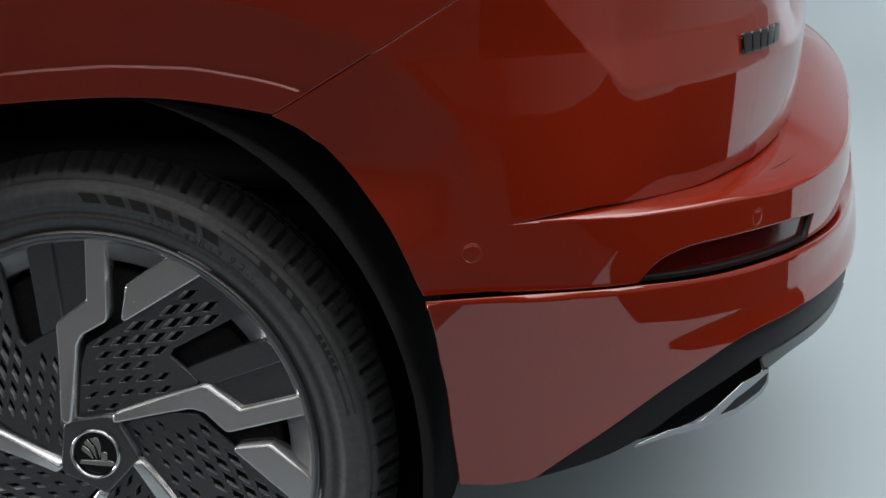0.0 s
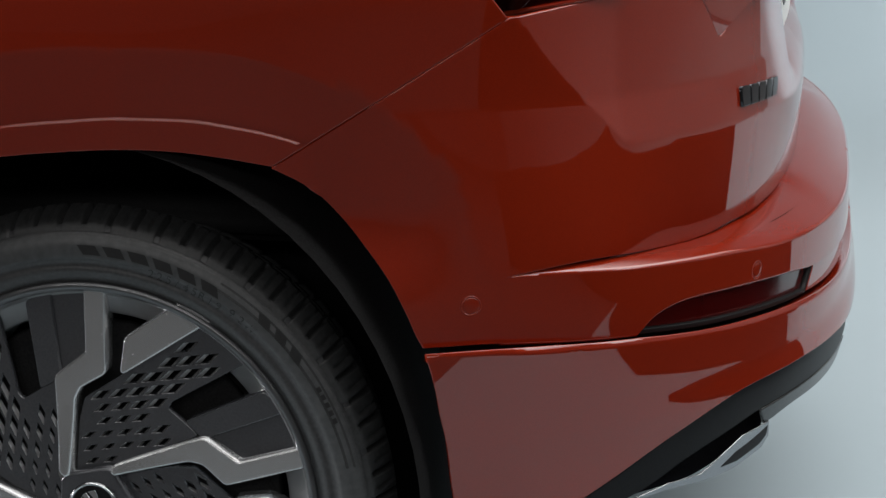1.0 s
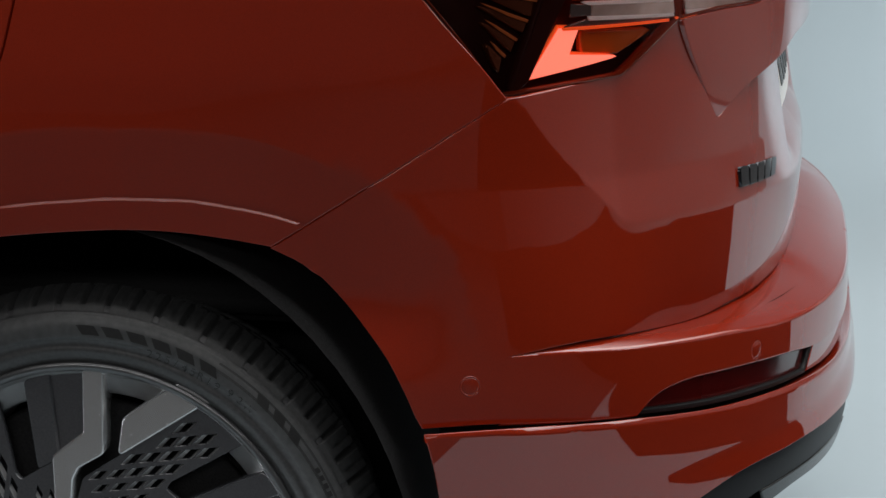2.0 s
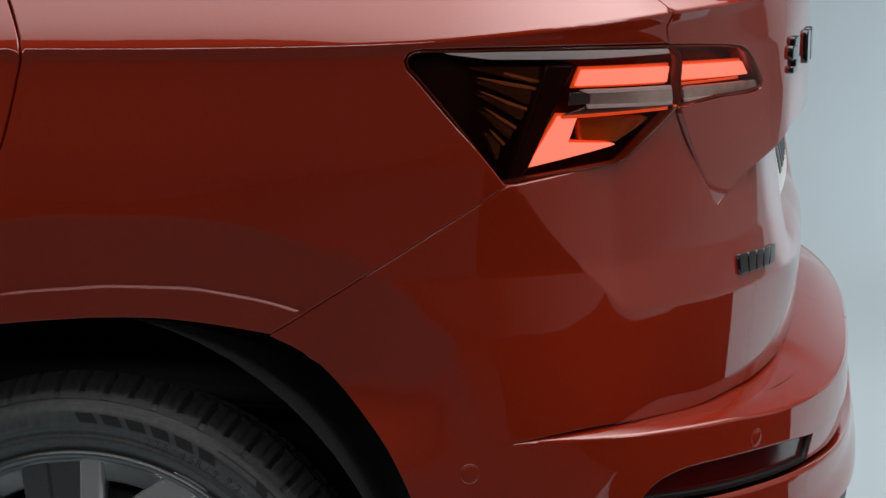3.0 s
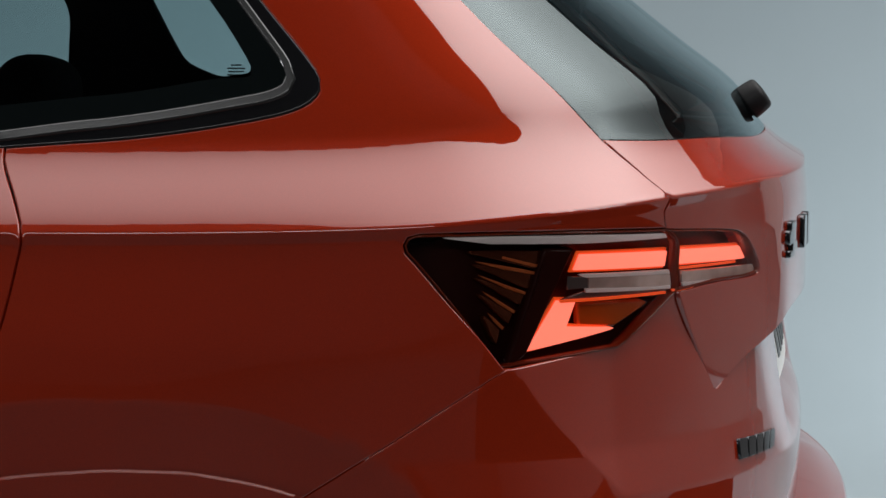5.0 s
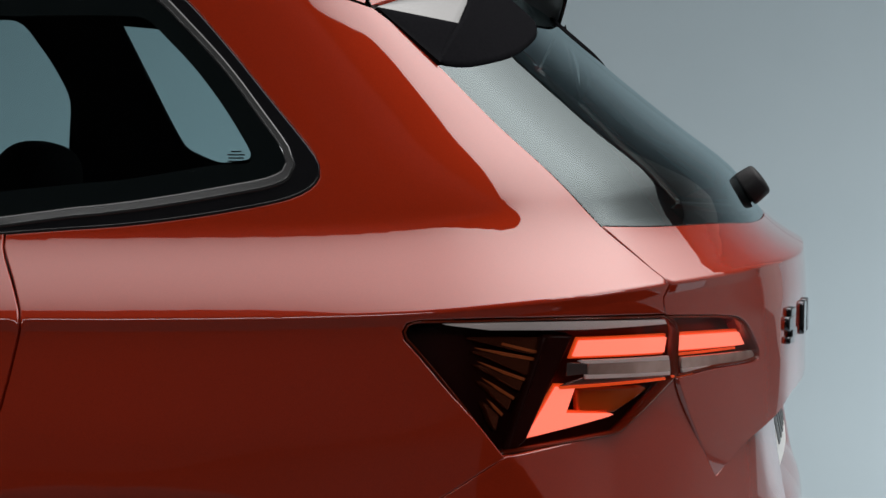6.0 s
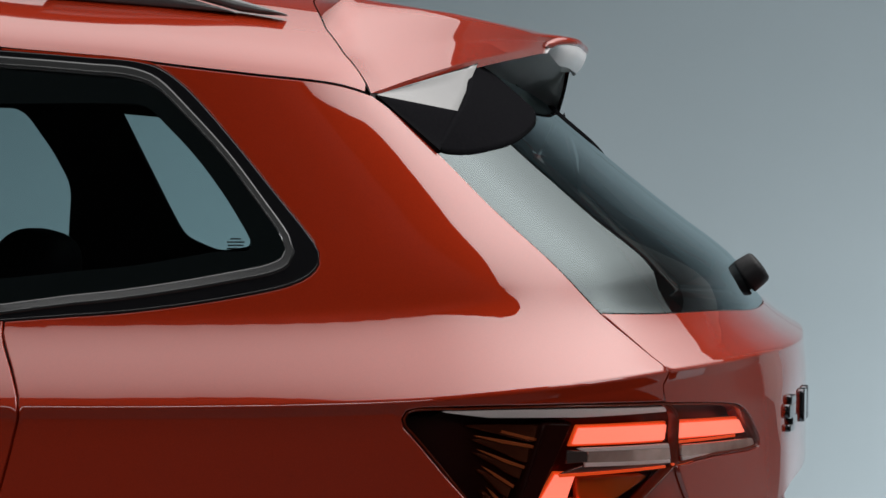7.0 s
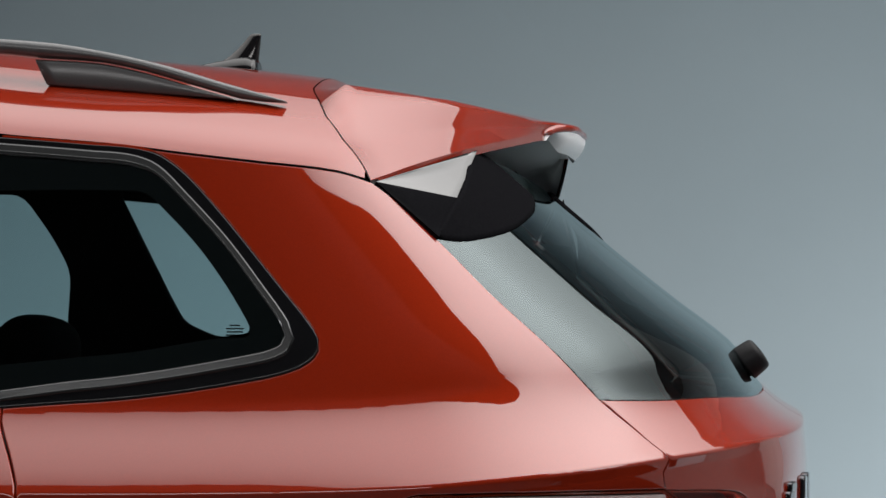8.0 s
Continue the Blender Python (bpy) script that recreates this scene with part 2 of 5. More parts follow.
def skin(u, z, low=False, gate=False, lip=False):
    """A point of the skin (an array of them): the bumper's if low, else the upper body's."""
    u, z = np.broadcast_arrays(np.asarray(u, float), np.asarray(z, float))
    far = u > CENTRE
    uu = np.where(far, 2 * CENTRE - u, u)
    zz = warp(uu, z)
    half = np.where(zz < 1.018, hermite(HALF, zz), np.where(zz > 1.03, half_up(zz, LEAN_UP) * (1 - smooth(0.46, 0.58, uu)) + half_up(zz, LEAN_TAIL) * smooth(0.46, 0.58, uu), 0.9136 + (zz - 1.018) / 0.012 * 0.0029))
    up = np.where(zz < 1.03, hermite(TAIL, zz), hermite(TAIL_UP, zz))
    lo = hermite(TAIL_LOW, z)
    if low:
        tail = lo
    else:
        tail = up + (lo - up) * (1 - smooth(0.46, 0.75, uu)) * (1 - smooth(0.60, 0.88, z))
    ph = np.interp(uu, _arc, _ph)
    power = 2 / hermite(BOXY, np.clip(zz, 0.8, 1.45))
    cx, cy = np.sin(ph) ** power, np.abs(np.cos(ph)) ** power
    tail_d, half_d = tail, half
    # round the wheel arch the flank swells a little
    x = np.where(uu < 0, uu, tail * cx)
    half_d = half_d - arch_dish(uu, x, z)
    # the facet above the ridge leans in
    above = np.maximum(z - ridge(uu), 0)
    sweep = smooth(0.90, 1.20, uu)
    slope = 0.155 - 0.045 * smooth(0.60, 0.80, uu)
    dent = slope * 0.35 * np.tanh(above / 0.35) * (1 - sweep) + 0.0467 * np.tanh(above / 0.20) * sweep
    dent = dent * (1 - smooth(0.93 - 0.03 * smooth(0.62, 0.74, uu), crest(uu) - 0.004, z)) * smooth(0.40, 0.47, uu) * (0 if low else 1)
    if gate:
        # the tailgate's face stands almost upright up to the crease
        dent = 0.016 * (1 - smooth(0.72, 1.05, uu)) * smooth(0.40, 0.47, uu) * (1 - np.clip((z - 0.83) / (crest(uu) - 0.83), 0, 1) ** 2)
    # the number plate sits in a recess
    well = 0.03 * smooth(1.10, 1.20, uu) * smooth(0.725, 0.80, z) * (z < 0.94) * (0 if low or gate else 1)
    if low:
        # the bumper's face stands out under its shelf
        half_d = half_d + 0.008 * smooth(0.45, 0.60, uu) * smooth(0.42, 0.60, z)
    if lip:
        half_d = half_d + swell(uu, z)
        tail_d = tail_d + swell(uu, z) * 0.5
    x = np.where(uu < 0, uu, (tail_d - dent - well) * cx)
    y = -(half_d - dent * 0.7) * cy
    return np.stack([x, np.where(far, -y, y), z], -1)


from mathutils.geometry import delaunay_2d_cdt

# ---- mesh helpers ----
def mesh_of(verts, faces, material_, smooth_=True):
    """A mesh from verts and faces; verts of six values carry their normals."""
    me = bpy.data.meshes.new("m")
    me.from_pydata([tuple(map(float, v[:3])) for v in verts], [], [tuple(map(int, f)) for f in faces])
    me.materials.append(material_)
    if smooth_:
        me.shade_smooth()
        if len(verts[0]) == 6:
            me.normals_split_custom_set_from_vertices([tuple(map(float, v[3:])) for v in verts])
    return me


def across(v):
    """A vert mirrored to the other flank."""
    return (v[0], -v[1], *v[2:4], -v[4], v[5]) if len(v) == 6 else (v[0], -v[1], v[2])


def part(name, bm, mat, parent, label="", shade=True):
    """Links a bmesh as one mesh object under a thing or a part."""
    me = bpy.data.meshes.new(name)
    bm.to_mesh(me)
    bm.free()
    return hang(name, me, mat, parent, label, shade)


def hang(name, me, mat, parent, label="", shade=True):
    if mat is not None and not me.materials:
        me.materials.append(mat)
    if shade and not me.has_custom_normals:
        me.shade_smooth()
    ob = new(name, me)
    ob.parent = parent
    return tagged(ob, label) if label else ob


def curve(points, step=0.012):
    """Points along a smooth line through the given ones."""
    p = np.array(points, float)
    if len(p) == 2:
        n = max(2, int(np.linalg.norm(p[1] - p[0]) / step) + 1)
        return [p[0] + (p[1] - p[0]) * k for k in np.linspace(0, 1, n)]
    d = np.concatenate([[0], np.cumsum(np.linalg.norm(np.diff(p, axis=0), axis=1) ** 0.5)])
    m = np.gradient(p, d, axis=0)
    out = []
    for i in range(len(p) - 1):
        h = d[i + 1] - d[i]
        n = max(1, int(round(np.linalg.norm(p[i + 1] - p[i]) / step)))
        for t in np.arange(n) / n:
            out.append((1 + 2 * t) * (1 - t) ** 2 * p[i] + t * (1 - t) ** 2 * h * m[i] + t * t * (3 - 2 * t) * p[i + 1] + t * t * (t - 1) * h * m[i + 1])
    out.append(p[-1])
    return out


def outline(*runs, step=0.012):
    """A closed line from smooth runs, each of which ends where the next begins."""
    out = []
    for run in runs:
        for q in curve(run, step):
            if not out or np.linalg.norm(q - out[-1]) > 1e-4:
                out.append(q)
    if np.linalg.norm(out[0] - out[-1]) < 1e-4:
        out.pop()
    return np.array(out)


def area2(p):
    return float(np.sum(p[:, 0] * np.roll(p[:, 1], -1) - np.roll(p[:, 0], -1) * p[:, 1]))


def shrink(p, d):
    """The closed line p moved inwards by d."""
    if area2(p) < 0:
        p = p[::-1]
    e = np.roll(p, -1, 0) - p
    e /= np.maximum(np.linalg.norm(e, axis=1), 1e-9)[:, None]
    nrm = np.stack([-e[:, 1], e[:, 0]], 1)
    mid = nrm + np.roll(nrm, 1, 0)
    ln = np.maximum(np.sum(mid * mid, 1) / 2, 0.5)
    return p + mid / ln[:, None] * d


def inside(p, q):
    """Which of the points q lie within the closed line p."""
    x, y = q[:, 0], q[:, 1]
    c = np.zeros(len(q), bool)
    a, b = p, np.roll(p, -1, 0)
    for (x0, y0), (x1, y1) in zip(a, b):
        if y0 == y1:
            continue
        cut = ((y0 > y) != (y1 > y)) & (x < (x1 - x0) * (y - y0) / (y1 - y0) + x0)
        c ^= cut
    return c


def normals(fn, q):
    e = 2e-4
    p = fn(q[:, 0], q[:, 1])
    a, b = fn(q[:, 0] + e, q[:, 1]) - fn(q[:, 0] - e, q[:, 1]), fn(q[:, 0], q[:, 1] + e) - fn(q[:, 0], q[:, 1] - e)
    n = np.cross(a, b)
    return p, n / np.maximum(np.linalg.norm(n, axis=1), 1e-12)[:, None]


def sheet(fn, line, step=0.014, gap=0.0015, depth=0.012, lift=0.0, creases=(), holes=(), bevel=0.0012, flip=False, open_u=None):
    """Verts and faces of a skin panel within a closed line of the (u, z) plane: a fine mesh on fn, a rolled rim and a return behind it."""
    line = shrink(line, gap)
    grid = [line] + [shrink(h, -gap) for h in holes]
    pts, edges = [], []
    for ring in grid:
        s = len(pts)
        pts += list(ring)
        edges += [(s + i, s + (i + 1) % len(ring)) for i in range(len(ring))]
    for c in creases:
        c = np.array(c)
        ok = inside(shrink(line, 0.002), c)
        s = None
        for q, k in zip(c, ok):
            if not k:
                s = None
                continue
            pts.append(q)
            if s is not None:
                edges.append((s, len(pts) - 1))
            s = len(pts) - 1
    lo, hi = line.min(0), line.max(0)
    gx, gy = np.meshgrid(np.arange(lo[0], hi[0], step), np.arange(lo[1], hi[1], step * 0.87))
    gx = gx + (np.arange(gx.shape[0]) % 2)[:, None] * step / 2
    g = np.stack([gx.ravel(), gy.ravel()], 1)
    g = g[inside(shrink(line, step * 0.45), g)]
    for h in grid[1:]:
        g = g[~inside(shrink(h, -step * 0.45), g)]
    fixed = np.array(pts)
    keep = np.array([np.min(np.sum((fixed - q) ** 2, 1)) > (step * 0.42) ** 2 for q in g]) if len(g) else np.zeros(0, bool)
    pts += list(g[keep])
    vs, _, fs, *_ = delaunay_2d_cdt([Vector(map(float, q)) for q in pts], edges, [], 0, 1e-6)
    q = np.array([tuple(v) for v in vs])
    f = np.array([tuple(t) for t in fs if len(t) == 3])
    mid = q[f].mean(1)
    ok = inside(line, mid)
    for h in grid[1:]:
        ok &= ~inside(h, mid)
    f = f[ok]
    a, b, c = q[f[:, 0]], q[f[:, 1]], q[f[:, 2]]
    turn = (b - a)[:, 0] * (c - a)[:, 1] - (b - a)[:, 1] * (c - a)[:, 0]
    f = np.where((turn > 0)[:, None], f, f[:, ::-1])
    p, n = normals(fn, q)
    verts, faces = [(*a_, *b_) for a_, b_ in zip(p + n * lift, n)], [tuple(t) for t in f]
    for k, ring in enumerate(grid):
        out = shrink(ring, -bevel if k == 0 else bevel)
        base = ring if area2(ring) > 0 else ring[::-1]
        p0, n0 = normals(fn, base)
        p1 = fn(out[:, 0], out[:, 1])
        side = p1 - p0
        side = side / np.maximum(np.linalg.norm(side, axis=1), 1e-9)[:, None]
        rows = [(p0 + n0 * lift, n0), (p1 + n0 * (lift - bevel), side * 0.8 + n0 * 0.6), (p1 + n0 * (lift - depth), side)]
        s, m = len(verts), len(base)
        for r, d in rows:
            verts += [(*a_, *b_) for a_, b_ in zip(r, d)]
        for j in range(2):
            for i in range(m):
                if open_u and max(abs(base[i][0] - open_u[0]), abs(base[(i + 1) % m][0] - open_u[0])) < 0.004 and base[i][1] < open_u[1]:
                    continue
                t = (s + j * m + i, s + (j + 1) * m + i, s + (j + 1) * m + (i + 1) % m, s + j * m + (i + 1) % m)
                faces.append(t if k == 0 else t[::-1])
    if flip:
        faces = [t[::-1] for t in faces]
    return verts, faces


def panel(name, pieces, mat, parent, label="", mirror=False):
    """One part from sheets. mirror: the same on the car's other flank."""
    verts, faces = [], []
    for v, f in pieces:
        s = len(verts)
        verts += v
        faces += [tuple(i + s for i in t) for t in f]
    if mirror:
        verts = [across(v) for v in verts]
        faces = [t[::-1] for t in faces]
    me = mesh_of(verts, faces, mat)
    return hang(name, me, None, parent, label)


def both(name, pieces, mat, parent, label=""):
    a = panel(name, pieces, mat, parent, label)
    b = panel(name, pieces, mat, parent, label, True)
    return a, b


def skin_low(u, z):
    return skin(u, z, True)


def skin_lip(u, z):
    return skin(u, z, True, False, True)


def line3(u, f, d=0.003):
    """A crease as three near lines, so that its edge stays crisp."""
    return [np.stack([u, f + k * d], 1) for k in (-1, 0, 1)]


# ---- the studio ----
def studio():
    bm = bmesh.new()
    prof = [(-1.52, 0.0), (3.2, 0.0)] + [(3.2 + 3.4 * math.sin(a), 3.4 - 3.4 * math.cos(a)) for a in np.linspace(0.04, math.pi / 2, 32)] + [(6.6, 5.8)]
    rows = [[bm.verts.new((x, y, z)) for y, z in prof] for x in (-6.0, 3.4)]
    for i in range(len(prof) - 1):
        bm.faces.new((rows[0][i], rows[1][i], rows[1][i + 1], rows[0][i + 1]))
    me = bpy.data.meshes.new("paper_sweep")
    bm.to_mesh(me)
    me.materials.append(SWEEP)
    me.shade_smooth()
    tagged(new("backdrop", me), "pale blue-grey seamless studio paper sweep under the car", "backdrop", kind="structure")
    # unseen enclosure: each tone sets how bright the paint reflects that side
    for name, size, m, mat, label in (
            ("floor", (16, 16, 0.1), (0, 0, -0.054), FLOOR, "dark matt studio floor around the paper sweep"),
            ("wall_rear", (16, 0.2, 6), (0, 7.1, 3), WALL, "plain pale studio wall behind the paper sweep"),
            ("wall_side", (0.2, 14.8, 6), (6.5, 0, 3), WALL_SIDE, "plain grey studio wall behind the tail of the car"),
            ("wall_front", (0.2, 14.8, 6), (-7.5, 0, 3), DARK, "unseen front studio wall, black so that it adds no reflection"),
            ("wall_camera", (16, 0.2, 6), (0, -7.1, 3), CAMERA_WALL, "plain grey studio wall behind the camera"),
            # unseen board added to tone the floor's reflection in the tail
            ("floor_board", (3.0, 8.6, 0.012), (4.9, 2.68, 0.003), MAT, "unseen grey board added beside the paper sweep for the tail's reflection"),
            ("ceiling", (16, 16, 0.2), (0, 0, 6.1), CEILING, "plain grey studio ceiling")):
        b = bmesh.new()
        bmesh.ops.create_cube(b, size=1, matrix=Matrix.Translation(m) @ Matrix.Diagonal((*size, 1)))
        me = bpy.data.meshes.new(name)
        b.to_mesh(me)
        b.free()
        me.materials.append(mat)
        tagged(new(name, me), label, name.split("_")[0], kind="structure")


    # an unseen black flag behind the car, its slanted top cut to shape the paint's dark reflections
    for x0, top, label, cloth in (
            (2.04, [(-2.85, 0.50), (-2.2, 0.615), (-1.7, 0.65), (-1.30, 0.655), (-0.98, 0.635), (-0.55, 0.50), (-0.20, 0.40), (0.65, 0.355)], "unseen black flag board added behind the car to darken its reflections", DARK),):
        b = bmesh.new()
        ring = [(y, z) for y, z in top] + [(top[-1][0], 0.0), (top[0][0], 0.0)]
        front, back = ([b.verts.new((x0 + d, y, z)) for y, z in ring] for d in (-0.012, 0.012))
        b.faces.new(front), b.faces.new(back[::-1])
        for i in range(len(ring)):
            b.faces.new((front[i], back[i], back[(i + 1) % len(ring)], front[(i + 1) % len(ring)]))
        bmesh.ops.recalc_face_normals(b, faces=b.faces)
        bmesh.ops.bevel(b, geom=list(b.edges), offset=0.004, segments=2, affect="EDGES")
        me = bpy.data.meshes.new("flag_board")
        b.to_mesh(me)
        b.free()
        me.materials.append(cloth)
        tagged(new("flag_board", me), label, "flag board")
    # an unseen cloth added in front of it darkens the floor that the bumper reflects
    b = bmesh.new()
    ring = [tuple(map(float, p)) for p in curve([(2.02, -1.50), (1.72, -1.44), (1.60, -1.28), (1.62, -1.02), (1.72, -0.72), (1.82, -0.40), (1.86, 0.0), (1.86, 0.36), (1.93, 0.46), (2.02, 0.46)], 0.05)]
    low, high = ([b.verts.new((x, y, z)) for x, y in ring] for z in (0.004, 0.009))
    b.faces.new(low), b.faces.new(high[::-1])
    for i in range(len(ring)):
        b.faces.new((low[i], high[i], high[(i + 1) % len(ring)], low[(i + 1) % len(ring)]))
    bmesh.ops.recalc_face_normals(b, faces=b.faces)
    me = bpy.data.meshes.new("floor_cloth")
    b.to_mesh(me)
    b.free()
    me.materials.append(DARK)
    tagged(new("floor_cloth", me), "unseen black cloth added before the flag board to darken the bumper's reflection", "floor cloth", kind="structure")
    # an unseen black cloth, added flat under the softbox's near edge, shapes its reflection in the pillar
    b = bmesh.new()
    ring = [tuple(map(float, p)) for p in curve([(1.02, -2.78), (1.32, -2.52), (1.60, -2.08), (1.85, -1.66), (2.10, -1.60), (2.40, -1.75), (2.72, -2.06), (3.02, -2.42), (3.30, -2.78)], 0.06)]
    low, high = ([b.verts.new((x, y, z)) for x, y in ring] for z in (3.955, 3.965))
    b.faces.new(low), b.faces.new(high[::-1])
    for i in range(len(ring)):
        b.faces.new((low[i], high[i], high[(i + 1) % len(ring)], low[(i + 1) % len(ring)]))
    bmesh.ops.recalc_face_normals(b, faces=b.faces)
    me = bpy.data.meshes.new("softbox_flag")
    b.to_mesh(me)
    b.free()
    me.materials.append(DARK)
    tagged(new("softbox_flag", me), "unseen black cloth added to shape the reflected edge of the overhead softbox", "flag cloth", kind="structure")


studio()

# ---- the car ----
car = tagged(new("car"), "red metallic family car with dark alloys and lit tail lamps", "car")
UC = CENTRE

DOOR_GAP_SEEN = [(-0.0772, 1.1019), (-0.0502, 1.058), (-0.038, 1.03), (-0.044, 0.995), (-0.054, 0.954), (-0.061, 0.93)]
ARCH_SEEN = [(-0.077, 0.734), (-0.014, 0.741), (0.050, 0.746), (0.111, 0.746), (0.172, 0.740), (0.219, 0.733)]
ARCH_BACK = [(0.217, 0.732), (0.251, 0.716), (0.281, 0.685), (0.308, 0.650), (0.331, 0.617), (0.347, 0.584), (0.358, 0.555), (0.364, 0.542)]
SEAM = [(0.219, 0.733), (0.276, 0.767), (0.334, 0.801), (0.407, 0.846), (0.481, 0.89)]
LAMP_FRONT = [(0.482, 0.889), (0.474, 0.897), (0.4441, 0.928), (0.4071, 0.962), (0.3621, 1.005), (0.3531, 1.013), (0.3501, 1.021), (0.354, 1.028), (0.367, 1.031)]
LAMP_TOP = [(0.367, 1.031), (0.434, 1.032), (0.5346, 1.032), (0.6884, 1.0292)]
LAMP_LOW = [(0.482, 0.889), (0.5572, 0.8977), (0.6381, 0.9043)]
LAMP_BACK = [(0.6381, 0.9043), (0.7239, 0.9588)]
LAMP_INNER = [(0.7156, 0.9597), (0.7996, 0.9638), (0.8944, 0.9642), (0.9151, 0.967), (0.9139, 0.9748), (0.8772, 1.0054), (0.8499, 1.0171), (0.8127, 1.0221), (0.6896, 1.0291)]
GATE_GAP = [(0.6884, 1.0292), (0.6808, 1.048), (0.6909, 1.062), (0.6858, 1.092), (0.662, 1.1169), (0.6524, 1.124)]
GATE_SEAM = [(0.716, 0.9606), (0.7535, 0.9157), (0.8123, 0.8411)]
GATE_EDGE = [(0.8185, 0.8399), (0.8821, 0.8684), (1.0017, 0.8948)]
SHELF_TOP = [(0.449, 0.617), (0.4852, 0.6225), (0.5208, 0.626), (0.5624, 0.6275), (0.6126, 0.6254), (0.6733, 0.6211), (0.7363, 0.6164), (0.7948, 0.6154), (0.858, 0.618), (0.920, 0.617), (0.991, 0.619), (1.074, 0.622), (1.119, 0.627)]
SHELF_EDGE = [(0.449, 0.617), (0.4834, 0.6165), (0.5144, 0.6163), (0.5465, 0.6155), (0.58, 0.614), (0.6156, 0.6123), (0.6538, 0.6109), (0.6958, 0.609), (0.7432, 0.6067), (0.8453, 0.597), (0.966, 0.590), (1.061, 0.586), (1.170, 0.583)]
BUMPER_LINE = [(0.364, 0.543), (0.422, 0.545), (0.482, 0.544), (0.546, 0.541), (0.601, 0.539)]
SLOT_LOW = [(0.604, 0.538), (0.697, 0.532), (0.801, 0.526), (0.908, 0.518), (1.079, 0.506)]
SLOT_TOP = [(0.604, 0.538), (0.626, 0.559), (0.661, 0.569), (0.743, 0.569), (0.869, 0.559), (0.964, 0.546)]
BUMPER_FRONT = [(0.364, 0.538), (0.375, 0.494), (0.382, 0.428), (0.388, 0.380), (0.401, 0.317)]
BUMPER_BOTTOM = [(0.401, 0.317), (0.443, 0.313), (0.484, 0.316)]
DIAGONAL = [(0.484, 0.316), (0.516, 0.339), (0.579, 0.376), (0.650, 0.413), (0.739, 0.442), (0.866, 0.447), (0.986, 0.442), (1.160, 0.430)]
BAND_LOW = [(0.484, 0.316), (0.519, 0.322), (0.571, 0.333), (0.618, 0.350), (0.671, 0.375), (0.755, 0.397), (0.797, 0.404), (0.863, 0.406), (0.966, 0.403), (1.165, 0.393)]
SILVER_TOP = [(0.6003, 0.3411), (0.6429, 0.3505), (0.694, 0.3509), (0.7286, 0.3685), (0.7593, 0.3817), (0.814, 0.385)]
RECESS_LINE = [(0.605, 0.338), (0.617, 0.353), (0.671, 0.378), (0.755, 0.401), (0.797, 0.401), (0.826, 0.393), (0.824, 0.372), (0.758, 0.362), (0.729, 0.350), (0.693, 0.342)]
LIP_TOP = [(0.797, 0.403), (0.864, 0.405), (0.967, 0.402), (1.173, 0.389)]
LIP_LOW = [(0.809, 0.384), (0.871, 0.390), (0.974, 0.387), (1.070, 0.385), (1.142, 0.392)]
BLADE_EDGE = [(0.5482, 1.2975), (1.0865, 1.4235)]
COVER = [(0.5586, 1.3014), (0.6787, 1.3398), (1.077, 1.4199), (1.1286, 1.4029), (1.124, 1.3734), (1.0428, 1.3548), (0.8727, 1.3308), (0.771, 1.3167), (0.6787, 1.3064), (0.6014, 1.3003)]
SILVER_LOW = [(0.5995, 0.339), (0.6446, 0.3436), (0.7131, 0.3408), (0.754, 0.3432), (0.8061, 0.3543), (0.818, 0.3659), (0.814, 0.385)]
SILVER_HOLE = [(0.7272, 0.3515), (0.7503, 0.364), (0.7809, 0.3713), (0.8122, 0.3796), (0.8112, 0.3689), (0.7985, 0.361), (0.7552, 0.3517)]
SENSORS = [(0.414, 0.588), (0.788, 0.579)]
BADGE = [(0.8611, 0.7756), (1.0025, 0.7661), (0.9889, 0.748), (0.8626, 0.7538)]
WINDOW = [(-0.1162, 1.409), (-0.0172, 1.401), (0.0492, 1.394), (0.081, 1.386), (0.1218, 1.364), (0.1769, 1.3141), (0.2294, 1.253), (0.2629, 1.208), (0.2712, 1.189), (0.2675, 1.177), (0.2525, 1.165), (0.2256, 1.155), (0.1498, 1.141), (0.0311, 1.125), (-0.0796, 1.115)]
TRIM = [(-0.1152, 1.401), (-0.0162, 1.392), (0.0419, 1.385), (0.0759, 1.374), (0.1176, 1.343), (0.1717, 1.294), (0.2105, 1.245), (0.2354, 1.206), (0.2375, 1.189), (0.227, 1.176), (0.2068, 1.168), (0.1499, 1.158), (0.0292, 1.139), (-0.0814, 1.124)]
FRIT = [(-0.1112, 1.356), (0.0126, 1.355), (0.0524, 1.351), (0.0876, 1.326), (0.1267, 1.291), (0.161, 1.249), (0.1822, 1.213), (0.187, 1.201), (0.181, 1.191), (0.1381, 1.188), (0.025, 1.171), (-0.0872, 1.159)]
PILLAR = [(0.6574, 1.124), (0.616, 1.16), (0.5839, 1.2171), (0.5482, 1.2978), (0.5199, 1.3393), (0.4938, 1.3604)]
GLASS_LOW = [(0.6574, 1.124), (0.7528, 1.122), (0.9079, 1.1219)]
ROOF_SEAM = [(0.4938, 1.3604), (0.4359, 1.3702), (0.26, 1.3804), (0.0968, 1.392), (-0.0172, 1.404), (-0.1172, 1.414)]
BAR_A = [(0.5719, 1.0033), (0.7095, 1.0005), (0.7088, 0.9861), (0.5672, 0.9887)]
BAR_B = [(0.7385, 1.0004), (0.8771, 0.9967), (0.8953, 0.9829), (0.736, 0.9867)]
BOOM = [(0.549, 0.9558), (0.5729, 0.9543), (0.5644, 0.9276), (0.634, 0.9232), (0.5184, 0.9057)]
